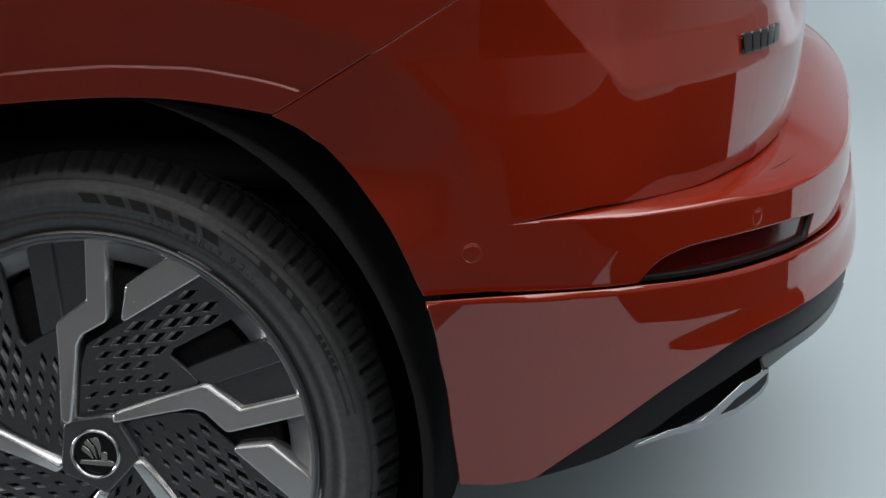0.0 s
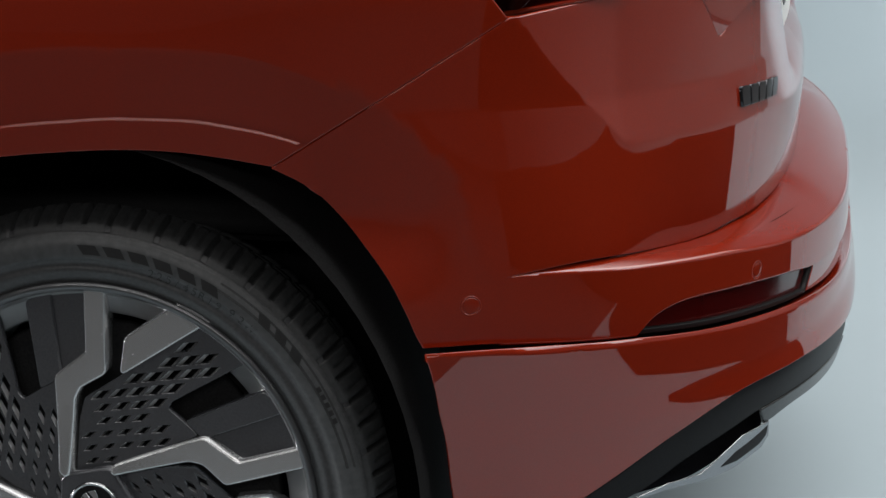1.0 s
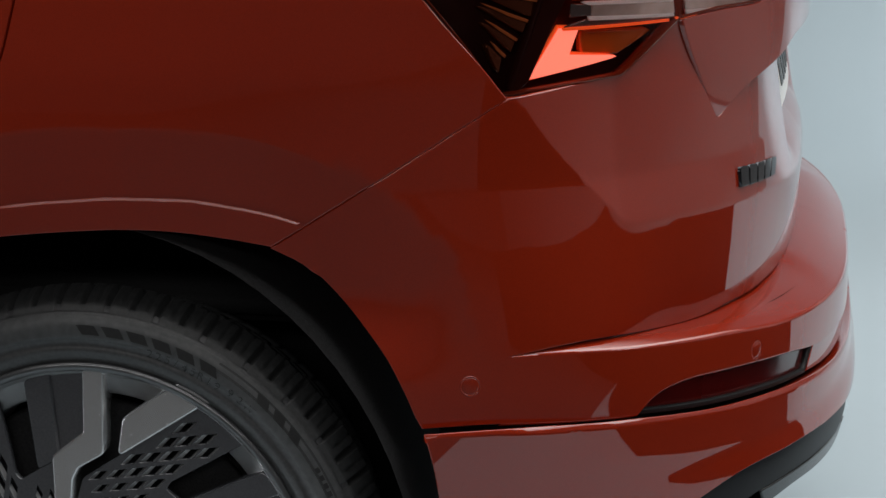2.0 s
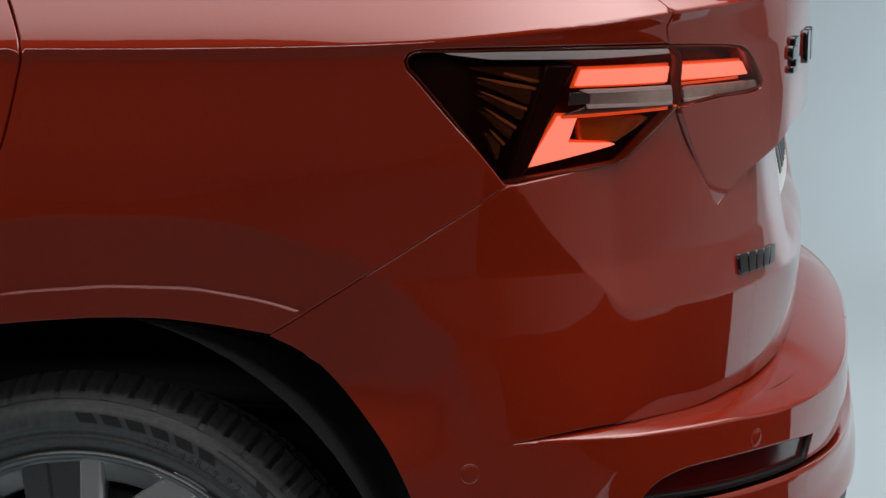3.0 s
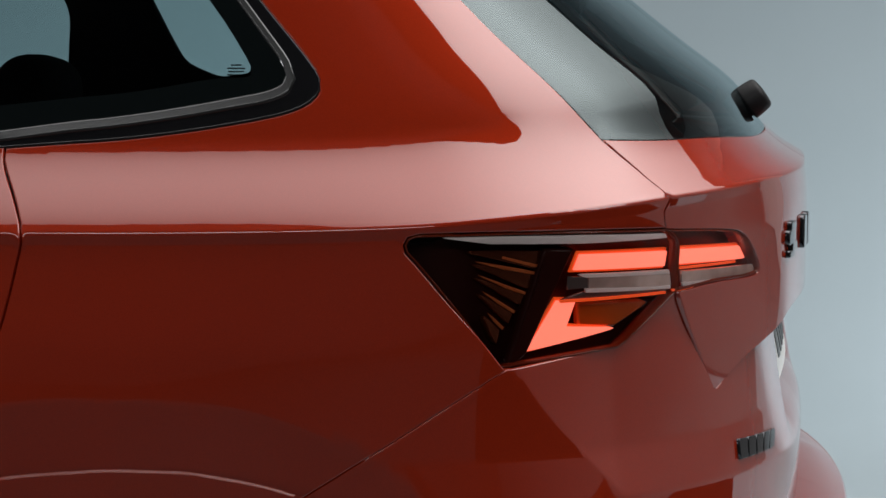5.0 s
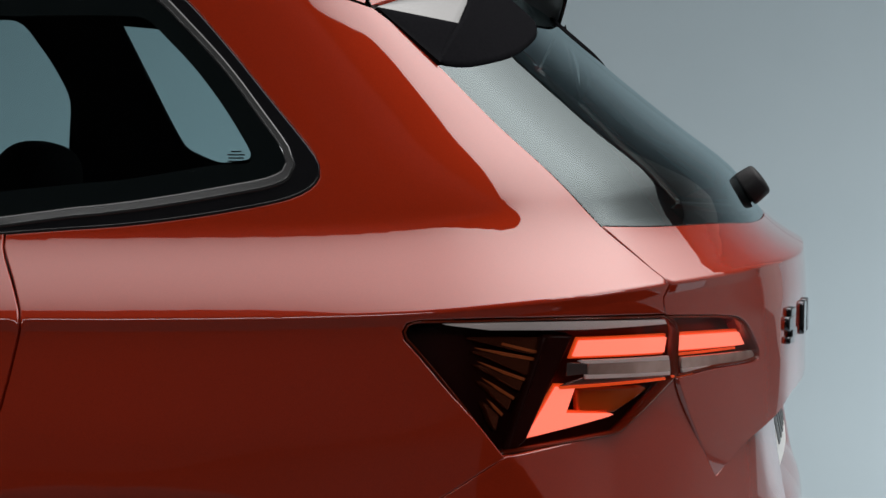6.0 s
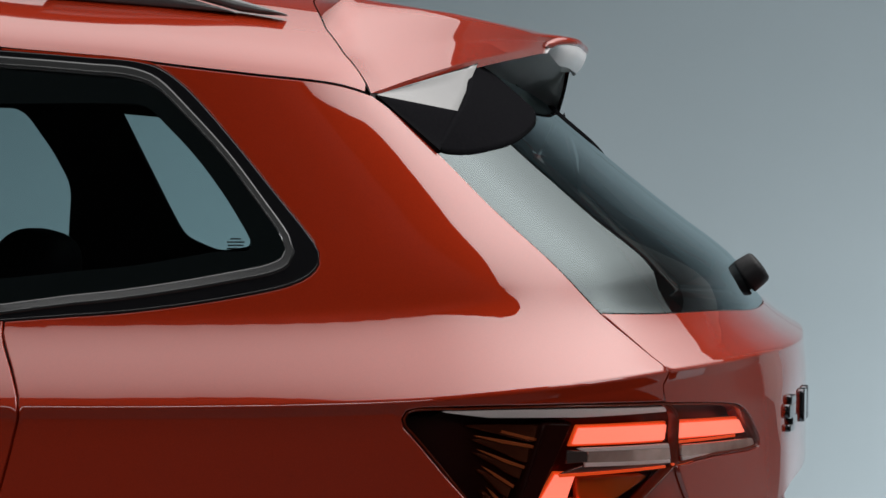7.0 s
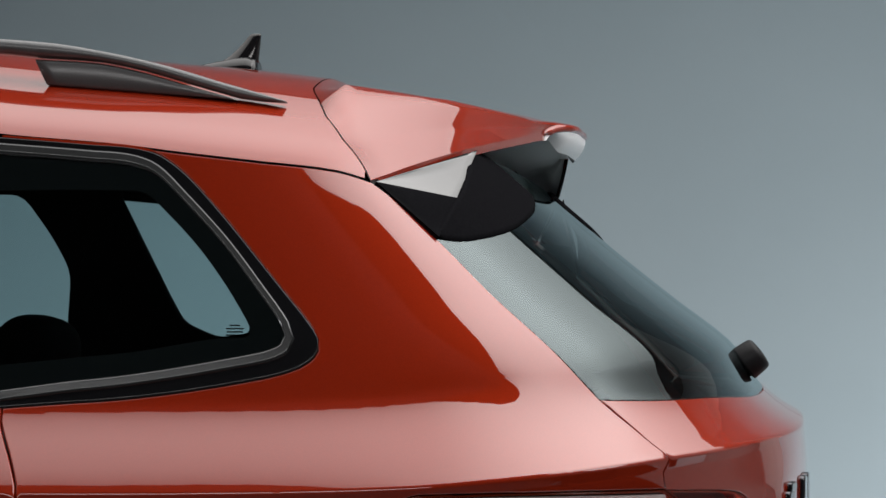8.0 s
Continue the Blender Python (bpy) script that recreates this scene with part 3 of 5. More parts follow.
MID_A = [(0.5849, 0.9811), (0.7123, 0.9782), (0.717, 0.9657), (0.5859, 0.9691)]
MID_HIGHLIGHT = [(0.5679, 0.9846), (0.7088, 0.9821), (0.7102, 0.9792), (0.5798, 0.982)]
MID_END = [(0.5562, 0.9822), (0.5817, 0.981), (0.5832, 0.971), (0.5569, 0.9702)]
MID_STREAK = [(0.5811, 0.9689), (0.7147, 0.9647), (0.7152, 0.9627), (0.5824, 0.9659)]
MID_WEDGE = [(0.5523, 0.9584), (0.5834, 0.9659), (0.7197, 0.9631), (0.7224, 0.9604), (0.6734, 0.9577), (0.5966, 0.9574)]
MID_STREAK_B = [(0.7387, 0.9664), (0.9125, 0.9639), (0.9086, 0.9611), (0.7399, 0.9634)]
MID_B = [(0.7359, 0.9789), (0.905, 0.975), (0.9206, 0.9649), (0.7389, 0.9674)]
AMBER = [(0.5874, 0.9488), (0.693, 0.9455), (0.644, 0.9263), (0.5911, 0.9283)]
DIAG_BAR = [(0.5242, 1.0091), (0.5558, 1.0078), (0.5139, 0.9045), (0.4961, 0.8891)]
FIN_1 = [(0.4283, 1.0148), (0.5286, 1.0113), (0.5203, 0.9945), (0.5116, 0.9959), (0.4723, 1.0045)]
FIN_2 = [(0.4399, 1.0007), (0.5176, 0.9869), (0.5138, 0.9735), (0.508, 0.9748), (0.4742, 0.987)]
FIN_3 = [(0.4467, 0.986), (0.4813, 0.9745), (0.508, 0.9666), (0.504, 0.9579), (0.4772, 0.9705)]
FIN_4 = [(0.4556, 0.9688), (0.4974, 0.9475), (0.4933, 0.9388), (0.4734, 0.9536)]
FIN_5 = [(0.4652, 0.9462), (0.4857, 0.9308), (0.4829, 0.9173), (0.4747, 0.9277)]
EDGE_1 = [(0.4723, 1.0045), (0.5116, 0.9959), (0.5203, 0.9945), (0.5201, 0.9921), (0.5099, 0.9936), (0.4712, 1.0028)]
EDGE_2 = [(0.4399, 1.0007), (0.5176, 0.9869), (0.5173, 0.9845), (0.4746, 0.9916)]
EDGE_3 = [(0.4467, 0.986), (0.4813, 0.9745), (0.508, 0.9666), (0.507, 0.9643), (0.4803, 0.9722)]
EDGE_4 = [(0.4556, 0.9688), (0.4974, 0.9475), (0.4964, 0.9452), (0.4743, 0.9565)]
EDGE_5 = [(0.4652, 0.9462), (0.4857, 0.9308), (0.4847, 0.9285), (0.4733, 0.9371)]
TOP_GLINT = [(0.393, 1.028), (0.5662, 1.0262), (0.6912, 1.0231), (0.6948, 1.0192), (0.5694, 1.0185), (0.4496, 1.021)]
REFLECTION_A = [(0.5466, 0.959), (0.7059, 0.9595), (0.7062, 0.9576), (0.5484, 0.9566)]
REFLECTION_B = [(0.7241, 0.9848), (0.8506, 0.9835), (0.8509, 0.9818), (0.7255, 0.9829)]
REFLECTION_C = [(0.7158, 0.9613), (0.876, 0.9588), (0.8764, 0.9568), (0.7183, 0.9593)]
LAMP_SPLIT = [(0.6896, 1.0291), (0.7132, 1.0143), (0.7189, 0.9909), (0.7156, 0.9597)]
SPOKE = [(0.025, 0.048), (0.127, 0.084), (0.166, 0.058), (0.240, 0.081), (0.249, 0.065), (0.151, 0.035), (0.126, 0.057), (0.109, 0.060), (0.024, 0.041)]
HALF_SPOKE = [(0.042, 0.195), (0.102, 0.237), (0.120, 0.233), (0.138, 0.219), (0.127, 0.216), (0.036, 0.157)]
INSERT = [(-0.024, 0.035), (-0.018, 0.097), (-0.011, 0.122), (0.125, 0.211), (0.172, 0.172), (0.089, 0.124), (0.084, 0.115), (0.106, 0.097), (0.117, 0.086), (0.025, 0.048)]
PADDLE = [(0.105, 0.100), (0.195, 0.141), (0.217, 0.121), (0.124, 0.083)]
RECESS = [(0.125, 0.080), (0.214, 0.118), (0.243, 0.079), (0.163, 0.056)]
DOOR_GAP = [(-0.079, 1.116)] + DOOR_GAP_SEEN + [(-0.095, 0.86), (-0.155, 0.775), (-0.243, 0.680)]
ARCH_TOP = [(-0.243, 0.680), (-0.155, 0.722)] + ARCH_SEEN
ARCH_BACK[0] = ARCH_SEEN[-1]
SLOT_LOW[0] = SLOT_TOP[0] = BUMPER_LINE[-1]
BUMPER_FRONT[0] = BUMPER_LINE[0]
SHELF_TOP[0] = SHELF_EDGE[0]
LAMP_FRONT[0] = LAMP_LOW[0] = SEAM[-1]
LAMP_INNER[0] = LAMP_BACK[-1]
GATE_SEAM[0] = LAMP_BACK[-1]
LAMP_INNER[-1] = GATE_GAP[0] = LAMP_TOP[-1]
GLASS_LOW[0] = PILLAR[0] = GATE_GAP[-1]
ROOF_SEAM[0] = PILLAR[-1]
WINDOW[-1] = DOOR_GAP[0]
WINDOW[0] = (ROOF_SEAM[-1][0], ROOF_SEAM[-1][1] - 0.004)


COVER_MAT = grain(material("black_cover_plastic", (0.006, 0.006, 0.007), 0, 0.30, spec=0.0), 300, (0.005, 0.005, 0.006), (0.008, 0.008, 0.009))


def skin_gate(u, z):
    return skin(u, z, False, True)


def whole(name, pieces, mat, parent, label=""):
    """One part that spans both halves of the tail."""
    verts, faces = [], []
    for v, f in pieces:
        for side in (1, -1):
            s = len(verts)
            verts += [tuple(p) if side == 1 else across(p) for p in v]
            faces += [tuple(i + s for i in (t if side == 1 else t[::-1])) for t in f]
    return hang(name, mesh_of(verts, faces, mat), None, parent, label)


def flank_creases():
    u = np.arange(-1.1, UC, 0.01)
    return line3(u, crest(u)) + line3(u, crest(u) - 0.012, 0.002)


def arc_lines():
    way = np.radians(np.arange(40, 128, 1.0))
    r = np.interp(np.degrees(way), *zip(*ARC))
    return [np.stack([(r + k) * np.cos(way), 0.335 + (r + k) * np.sin(way)], 1) for k in (-0.004, 0.0, 0.004)]


def body():
    quarter = outline(DOOR_GAP, ARCH_TOP, SEAM, LAMP_FRONT, LAMP_TOP, GATE_GAP, PILLAR, ROOF_SEAM, [ROOF_SEAM[-1], WINDOW[0]], WINDOW)
    both("quarter_panel", [sheet(skin, quarter, step=0.011, gap=0.0030, bevel=0.0018, creases=flank_creases() + [np.stack([w, hermite(MOULDING, w) + k], 1) for w in (np.arange(-0.29, 0.258, 0.006),) for k in (-0.0022, 0.0, 0.0022)] + arc_lines())], PAINT, car)
    door = outline(DOOR_GAP, [DOOR_GAP[-1], (-0.31, 0.618), (-0.365, 0.53), (-0.39, 0.40), (-0.39, 0.24)], [(-0.39, 0.24), (-1.10, 0.24)],
                   [(-1.10, 0.24), (-1.10, 1.085)], [(-1.10, 1.085), (-0.6, 1.095), (-0.3, 1.105), DOOR_GAP[0]])
    both("rear_door", [sheet(skin, door, step=0.02, gap=0.0021, creases=flank_creases())], PAINT, car)
    # the tail skin: from the seam under the lamp round to the middle
    u = np.arange(0.50, UC, 0.01)
    rid = line3(u, ridge(u), 0.004)
    tip = SHELF_EDGE[0]
    foot = (tip[0], float(np.interp(tip[0], *zip(*BUMPER_LINE))))
    tail = outline(SEAM[::-1], ARCH_BACK[:-1] + [BUMPER_LINE[0]], [BUMPER_LINE[0], BUMPER_LINE[1], foot], [foot, tip],
                   SHELF_TOP + [(1.25, 0.629), (UC, 0.63)],
                   [(UC, 0.63), (UC, 0.905)], [(UC, 0.905), (1.12, 0.908), (1.06, 0.906), GATE_EDGE[2], GATE_EDGE[1], GATE_EDGE[0]], GATE_SEAM[::-1], LAMP_BACK[::-1], LAMP_LOW[::-1])
    tip_in, foot_in = (tip[0] - 0.003, tip[1] - 0.001), (foot[0] - 0.003, foot[1])
    low = outline([tip_in, foot_in], [foot_in] + BUMPER_LINE[3:], SLOT_TOP + [(1.1, 0.536), (UC, 0.53)],
                  [(UC, 0.53), (UC, 0.583)], [(UC, 0.583)] + SHELF_EDGE[::-1], [tip, tip_in])
    whole("bumper_upper", [sheet(skin, tail, step=0.011, gap=0.0004, creases=rid, open_u=tip), sheet(skin_low, low, step=0.011, gap=0.0002, lift=0.0003, open_u=tip_in, bevel=0.0036)], PAINT, car)
    lower = outline(BUMPER_FRONT, BUMPER_BOTTOM, DIAGONAL + [(UC, 0.427)], [(UC, 0.427), (UC, 0.502)], [(UC, 0.502)] + SLOT_LOW[::-1], BUMPER_LINE[::-1])
    whole("bumper_lower", [sheet(skin_lip, lower, step=0.009, gap=0.002, depth=0.025, creases=[np.stack([w, hermite(SWAGE, w) - d], 1) for w in (np.arange(0.38, UC, 0.008),) for d in (0.005, 0.010, 0.016)])], PAINT, car)
    # dark sheet added behind the skin blocks light through the panel gaps
    inner = outline([(0.385, 0.62), (UC, 0.60)], [(UC, 0.60), (UC, 0.44)], [(UC, 0.44), (0.75, 0.42), (0.56, 0.36)], [(0.56, 0.36), (0.45, 0.36)], [(0.45, 0.36), (0.385, 0.46)], [(0.385, 0.46), (0.385, 0.62)])
    whole("bumper_support", [sheet(skin_low, inner, step=0.03, lift=-0.034, depth=0.01)], LINER, car, "black sheet added behind the bumper skin to keep its gaps dark")
    # the step between bumper and tail
    a = np.array([skin(p[0], p[1]) for p in curve(SHELF_TOP + [(1.25, 0.629), (UC, 0.63)], 0.02)])
    b = np.array([skin_low(p[0], p[1]) for p in curve(SHELF_EDGE + [(UC, 0.583)], 0.02)])
    n = 90
    a = np.array([[np.interp(k, np.linspace(0, 1, len(a)), a[:, i]) for i in range(3)] for k in np.linspace(0, 1, n)])
    # the outer edge is walked at the same bearing as the inner one
    ka, kb = np.arctan2(a[:, 0], -a[:, 1]), np.arctan2(b[:, 0], -b[:, 1])
    b = np.array([[np.interp(k, kb, b[:, i]) for i in range(3)] for k in ka])
    verts, faces, m = [], [], 9
    for i in range(n):
        inner = a[i] * (1, 1, 1) + np.array([-0.012, 0.012, -0.004]) * min(1, i / 12)
        for j in range(m):
            t = j / (m - 1)
            p = inner * (1 - t) + b[i] * t
            p[2] += 0.006 * math.sin(math.pi * t) * min(1, i / 25)
            verts.append(p)
    for i in range(n - 1):
        for j in range(m - 1):
            faces.append((i * m + j, i * m + j + 1, (i + 1) * m + j + 1, (i + 1) * m + j))
    whole("bumper_step", [(verts, faces)], PAINT, car)
    gate = outline(GATE_GAP, GLASS_LOW + [(1.15, 1.117), (UC, 1.115)], [(UC, 1.115), (UC, 0.912)], [(UC, 0.912), (1.12, 0.912), (1.06, 0.908), GATE_EDGE[2], GATE_EDGE[1], GATE_EDGE[0]],
                   GATE_SEAM[::-1], LAMP_INNER)
    whole("tailgate", [sheet(skin_gate, gate, step=0.011, depth=0.03, creases=flank_creases())], PAINT, car)
    glass = outline(PILLAR[:4], [PILLAR[3], BLADE_EDGE[1]], [BLADE_EDGE[1], (UC, 1.425)], [(UC, 1.43), (UC, 1.115)], [(UC, 1.115), (1.15, 1.117)] + GLASS_LOW[::-1])
    whole("rear_window", [sheet(skin, glass, step=0.02, lift=-0.002, depth=0.006)], REAR_GLASS, car, "tinted rear window glass")
    both("window_top_cover", [sheet(skin, outline(COVER + [COVER[0]]), step=0.012, gap=0.0, lift=0.003, depth=0.006, bevel=0.004)], COVER_MAT, car, "black cover at the top of the rear window")


body()


# ---- roof, spoiler, rails, fin ----
SEAM_Z = [(-1.1, 1.492), (-0.6, 1.476), (-0.3, 1.444)] + ROOF_SEAM[::-1]
CROWN = [(-1.1, 1.60), (-0.6, 1.598), (-0.3, 1.585), (-0.011, 1.558), (0.091, 1.547), (0.26, 1.520), (0.345, 1.505), (0.45, 1.484)]


def hump(s):
    return (1 - (1 - np.clip(s, 0, 1)) ** 2.6) ** (1 / 1.35)


def roof(u, s):
    """u along the roof seam, s from the seam (0) to the middle (1)."""
    u, s = np.broadcast_arrays(np.asarray(u, float), np.asarray(s, float))
    p = skin(u, hermite(SEAM_Z, u))
    z = p[..., 2] + (hermite(CROWN, p[..., 0]) - p[..., 2]) * hump(s)
    return np.stack([p[..., 0], p[..., 1] * (1 - s), z], -1)


U_TAB = np.linspace(-1.1, PILLAR[-1][0], 400)
X_TAB = skin(U_TAB, hermite(SEAM_Z, U_TAB))[:, 0]


def spoiler_top(v, s):
    """v from the roof (0) to the trailing edge (1), s from the flank to the middle."""
    v, s = np.broadcast_arrays(np.asarray(v, float), np.asarray(s, float))
    e0, e1 = np.array(skin(*PILLAR[-1])), np.array([0.413, -0.15, 1.467])
    c0, c1 = np.array([0.115, 0.0, 1.5445]), np.array([0.446, 0.0, 1.486])
    # the joint runs up from the flank, then forward and across
    f = np.interp(s, [0, 0.06, 0.14, 0.3, 1], [0, 0.2, 0.38, 0.62, 1])
    x0 = e0[0] + (c0[0] - e0[0]) * f
    x1 = e1[0] + (c1[0] - e1[0]) * s ** 1.6 + 0.018 * np.sin(math.pi * s)
    z1 = e1[2] + (c1[2] - e1[2]) * (1 - (1 - s) ** 5) ** (1 / 1.5)
    r0 = roof(np.interp(x0, X_TAB, U_TAB), s)
    y0, z0, y1 = r0[..., 1], r0[..., 2], e1[1] * (1 - s)
    w = v
    bow = 4 * w * (1 - w) * (1 - s) ** 2
    # a plain facet along each flank, then a flatter top
    low_z, mid_z = e0[2] + (e1[2] - e0[2]) * w, 1.5445 + (c1[2] - 1.5445) * w
    facet = low_z + (mid_z - low_z) * (0.66 * np.minimum(s / (0.17 - 0.06 * w), 1) + 0.34 * smooth(0.12, 1, s))
    free = smooth(0.0, 0.08, w) * (1 - smooth(0.86, 1.0, w))
    z = (z0 + (z1 - z0) * w) * (1 - free) + facet * free
    return np.stack([x0 + (x1 - x0) * w, y0 + (y1 - y0) * w - 0.05 * bow, z + 0.006 * np.sin(math.pi * w) * (1 - free * (1 - s) ** 4)], -1)


def grid_mesh(fn, us, vs):
    verts = [fn(u, v) for u in us for v in vs]
    m = len(vs)
    return verts, [(i * m + j, i * m + j + 1, (i + 1) * m + j + 1, (i + 1) * m + j) for i in range(len(us) - 1) for j in range(m - 1)]


def flipped(piece):
    return piece[0], [t[::-1] for t in piece[1]]


BLADE_TIP = np.array([0.3685, -0.465, 1.4153])


def top():
    ss = np.concatenate([np.linspace(0.0003, 0.12, 16), np.linspace(0.14, 1, 26)])

    def joint(s):
        return float(spoiler_top(0.0, s)[0]) - 0.002

    # the roof ends where the spoiler's joint lies
    verts, faces, m = [], [], len(ss)
    us = np.linspace(-1.1, PILLAR[-1][0] - 0.012, 60)
    for u in us:
        for s in ss:
            p = roof(u, s)
            verts.append(p)
    # squeeze the rear rows on to the joint
    vv = np.array(verts).reshape(len(us), m, 3)
    for j, s in enumerate(ss):
        x_end = joint(s)
        xs = vv[:, j, 0].copy()
        scale = (x_end + 1.1) / (xs[-1] + 1.1)
        u_new = np.interp(-1.1 + (xs + 1.1) * scale, xs, us)
        vv[:, j] = roof(u_new, s)
    verts = list(vv.reshape(-1, 3))
    for i in range(len(us) - 1):
        for j in range(m - 1):
            faces.append((i * m + j, (i + 1) * m + j, (i + 1) * m + j + 1, i * m + j + 1))
    whole("roof", [(verts, faces)], PAINT, car)
    inner = [(p[0], p[1] * 0.97, p[2] - 0.012) for p in verts]
    whole("headliner", [(inner, [t[::-1] for t in faces])], CABIN, car, "black cloth roof lining")
    # spoiler: upper skin, rolled trailing edge, underside
    vs_ = np.linspace(0, 1, 24)
    upper = flipped(grid_mesh(spoiler_top, vs_, ss))

    def under(v, s):
        p = spoiler_top(1 - 0.98 * v, s)
        drop = 0.010 + 0.012 * smooth(0, 0.25, v) + 0.004 * v
        return p + np.array([-0.004, 0.006 * (1 - s), -drop * (0.25 + 0.75 * smooth(0, 0.12, s))])

    def edge(v, s):
        p = spoiler_top(1.0, s)
        a = math.pi * v
        r = 0.006 * (0.3 + 0.7 * smooth(0, 0.1, s))
        return p + np.array([r * math.sin(a), 0, -r * (1 - math.cos(a))])

    def lip(v, s):
        p = spoiler_top(s, ss[0])
        return p + np.array([0.0, -0.001 * v, -0.010 * v * float(smooth(0, 0.12, s))])

    both("spoiler_lip", [grid_mesh(lip, np.linspace(0, 1, 4), np.linspace(0, 1, 30))], PAINT, car)
    whole("spoiler", [upper, flipped(grid_mesh(edge, np.linspace(0, 1, 7), ss))], PAINT, car)
    # the pale colour stands for floor light on underside and lip
    whole("spoiler_underside", [grid_mesh(lambda v, s: under(v, s), np.linspace(0, 1, 10), ss)], PALE, car, "underside of the roof spoiler, pale to stand for light from below")

    def tail_lip(v, s):
        p = spoiler_top(1.0, s)
        deep = 0.030 * float(smooth(0.05, 0.45, s))
        return p + np.array([0.003 - 0.016 * v * v, 0, -0.010 - deep * v])

    whole("spoiler_tail_lip", [flipped(grid_mesh(tail_lip, np.linspace(0, 1, 8), ss))], PALE, car, "lower lip of the spoiler's trailing edge, pale to stand for light from below")

    # gloss black blades beside the rear window, slightly bowed
    a, b, c = np.array(skin(*PILLAR[-1])) + (0.004, 0.003, -0.002), BLADE_TIP, np.array(skin(*PILLAR[3])) + (0.002, -0.003, 0)
    out = np.cross(b - a, c - a)
    out = out / np.linalg.norm(out) * (1 if out[1] * np.linalg.norm(out) < 0 else -1)
    # one gloss blade: below a line from the front corner to the trailing edge it is matt, to end its reflection
    fold = b + (c - b) * 0.60 + out * 0.003
    n = 10
    for name, p0, p1, mat, label in (("spoiler_blade", b, fold, BLADE_MAT, "gloss black side blade of the spoiler"), ("blade_foot", fold, c, COVER_MAT, "lower half of the spoiler blade, matt where its reflection ends")):
        verts, faces = [], []
        way = np.cross(p0 - a, p1 - a)
        way = way / np.linalg.norm(way)
        way = way if float(way @ out) > 0 else -way
        for back in (0, 1):
            o = len(verts)
            for i in range(n + 1):
                for k in range(n + 1):
                    p = a + (p0 + (p1 - p0) * k / n - a) * i / n
                    bow = 0.003 * math.sin(math.pi * i / n) * math.sin(math.pi * k / n)
                    verts.append(p + out * (0.002 - 0.007 * back) + way * bow * (1 - back))
            for i in range(n):
                for k in range(n):
                    t = (o + i * (n + 1) + k, o + i * (n + 1) + k + 1, o + (i + 1) * (n + 1) + k + 1, o + (i + 1) * (n + 1) + k)
                    faces.append(t[::-1] if back == 0 else t)
        o, m = len(verts) - 2 * (n + 1) ** 2, (n + 1) ** 2
        rim = [n * (n + 1) + k for k in range(n + 1)]
        if p0 is b:
            rim = [i * (n + 1) for i in range(n + 1)] + rim[1:]
        else:
            rim = rim + [i * (n + 1) + n for i in range(n - 1, -1, -1)]
        for p, q in zip(rim, rim[1:]):
            faces.append((o + p, o + q, o + q + m, o + p + m))
        both(name, [(verts, faces)], mat, car, label)


# pale tone carrying light: spoiler undersides and highlights in the lamps
PALE = material("pale_grey_plastic", (0.8, 0.81, 0.83), 0, 0.4)
BLADE_MAT = material("gloss_black_blade", (0.006, 0.006, 0.007), 0, 0.04, 0.5, 0.01, 0.8)

top()


def loft(rings, closed=True, cap=True):
    """Verts and faces through rings of equal length."""
    verts = [p for r in rings for p in r]
    m = len(rings[0])
    faces = []
    for i in range(len(rings) - 1):
        for j in range(m if closed else m - 1):
            faces.append((i * m + j, i * m + (j + 1) % m, (i + 1) * m + (j + 1) % m, (i + 1) * m + j))
    if cap:
        faces.append(tuple(range(m))[::-1])
        faces.append(tuple((len(rings) - 1) * m + j for j in range(m)))
    return verts, faces


def bar_ring(x, y, z0, z1, w, n=14, power=3.0):
    ring = []
    for k in range(n):
        a = 2 * math.pi * k / n
        c, s = math.cos(a), math.sin(a)
        ring.append((x, y + w / 2 * math.copysign(abs(c) ** (2 / power), c), (z0 + z1) / 2 + (z1 - z0) / 2 * math.copysign(abs(s) ** (2 / power), s)))
    return ring


def rails():
    top_z = [(-1.1, 1.570), (-0.6, 1.563)] + [(-0.1663, 1.5372), (-0.0968, 1.5303), (-0.0279, 1.5176), (0.0403, 1.501), (0.1079, 1.4801), (0.1413, 1.4704), (0.178, 1.4587)]
    low_z = [(-1.1, 1.548), (-0.6, 1.542)] + [(-0.1661, 1.5193), (-0.1174, 1.5136), (-0.0483, 1.5081), (0.0064, 1.4971), (0.0608, 1.481), (0.1079, 1.4671), (0.1347, 1.4601), (0.178, 1.4561)]
    for side in (1, -1):
        rings = [bar_ring(x, -0.655 * side, float(hermite(low_z, x)), float(hermite(top_z, x)), 0.034 - 0.016 * float(smooth(0.05, 0.165, x))) for x in np.linspace(-1.1, 0.1780, 48)]
        rail = hang("roof_rail", mesh_of(*loft(rings), SATIN_DARK), None, car, "dark satin roof rail")
        rings = []
        for k in np.linspace(0, 1, 16):
            # the front end leans, and a shadow gap stays under the bar
            xt, xb = -0.1187 + 0.2301 * k, -0.1032 + 0.2246 * k
            zt, zb = float(hermite(low_z, xt)) - 0.0018, 1.4809 - 0.0212 * k
            ring = bar_ring(0, -0.655 * side, zb, max(zt, zb + 0.002), 0.026, power=6)
            rings.append([(xb + (xt - xb) * (p[2] - zb) / max(zt - zb, 0.002), p[1], p[2]) for p in ring])
        hang("rail_foot", mesh_of(*loft(rings), SATIN_DARK), None, rail)


SATIN_DARK = grain(material("dark_satin_grey", (0.10, 0.102, 0.105), 0.3, 0.3), 500, (0.09, 0.092, 0.095), (0.11, 0.112, 0.116))
rails()


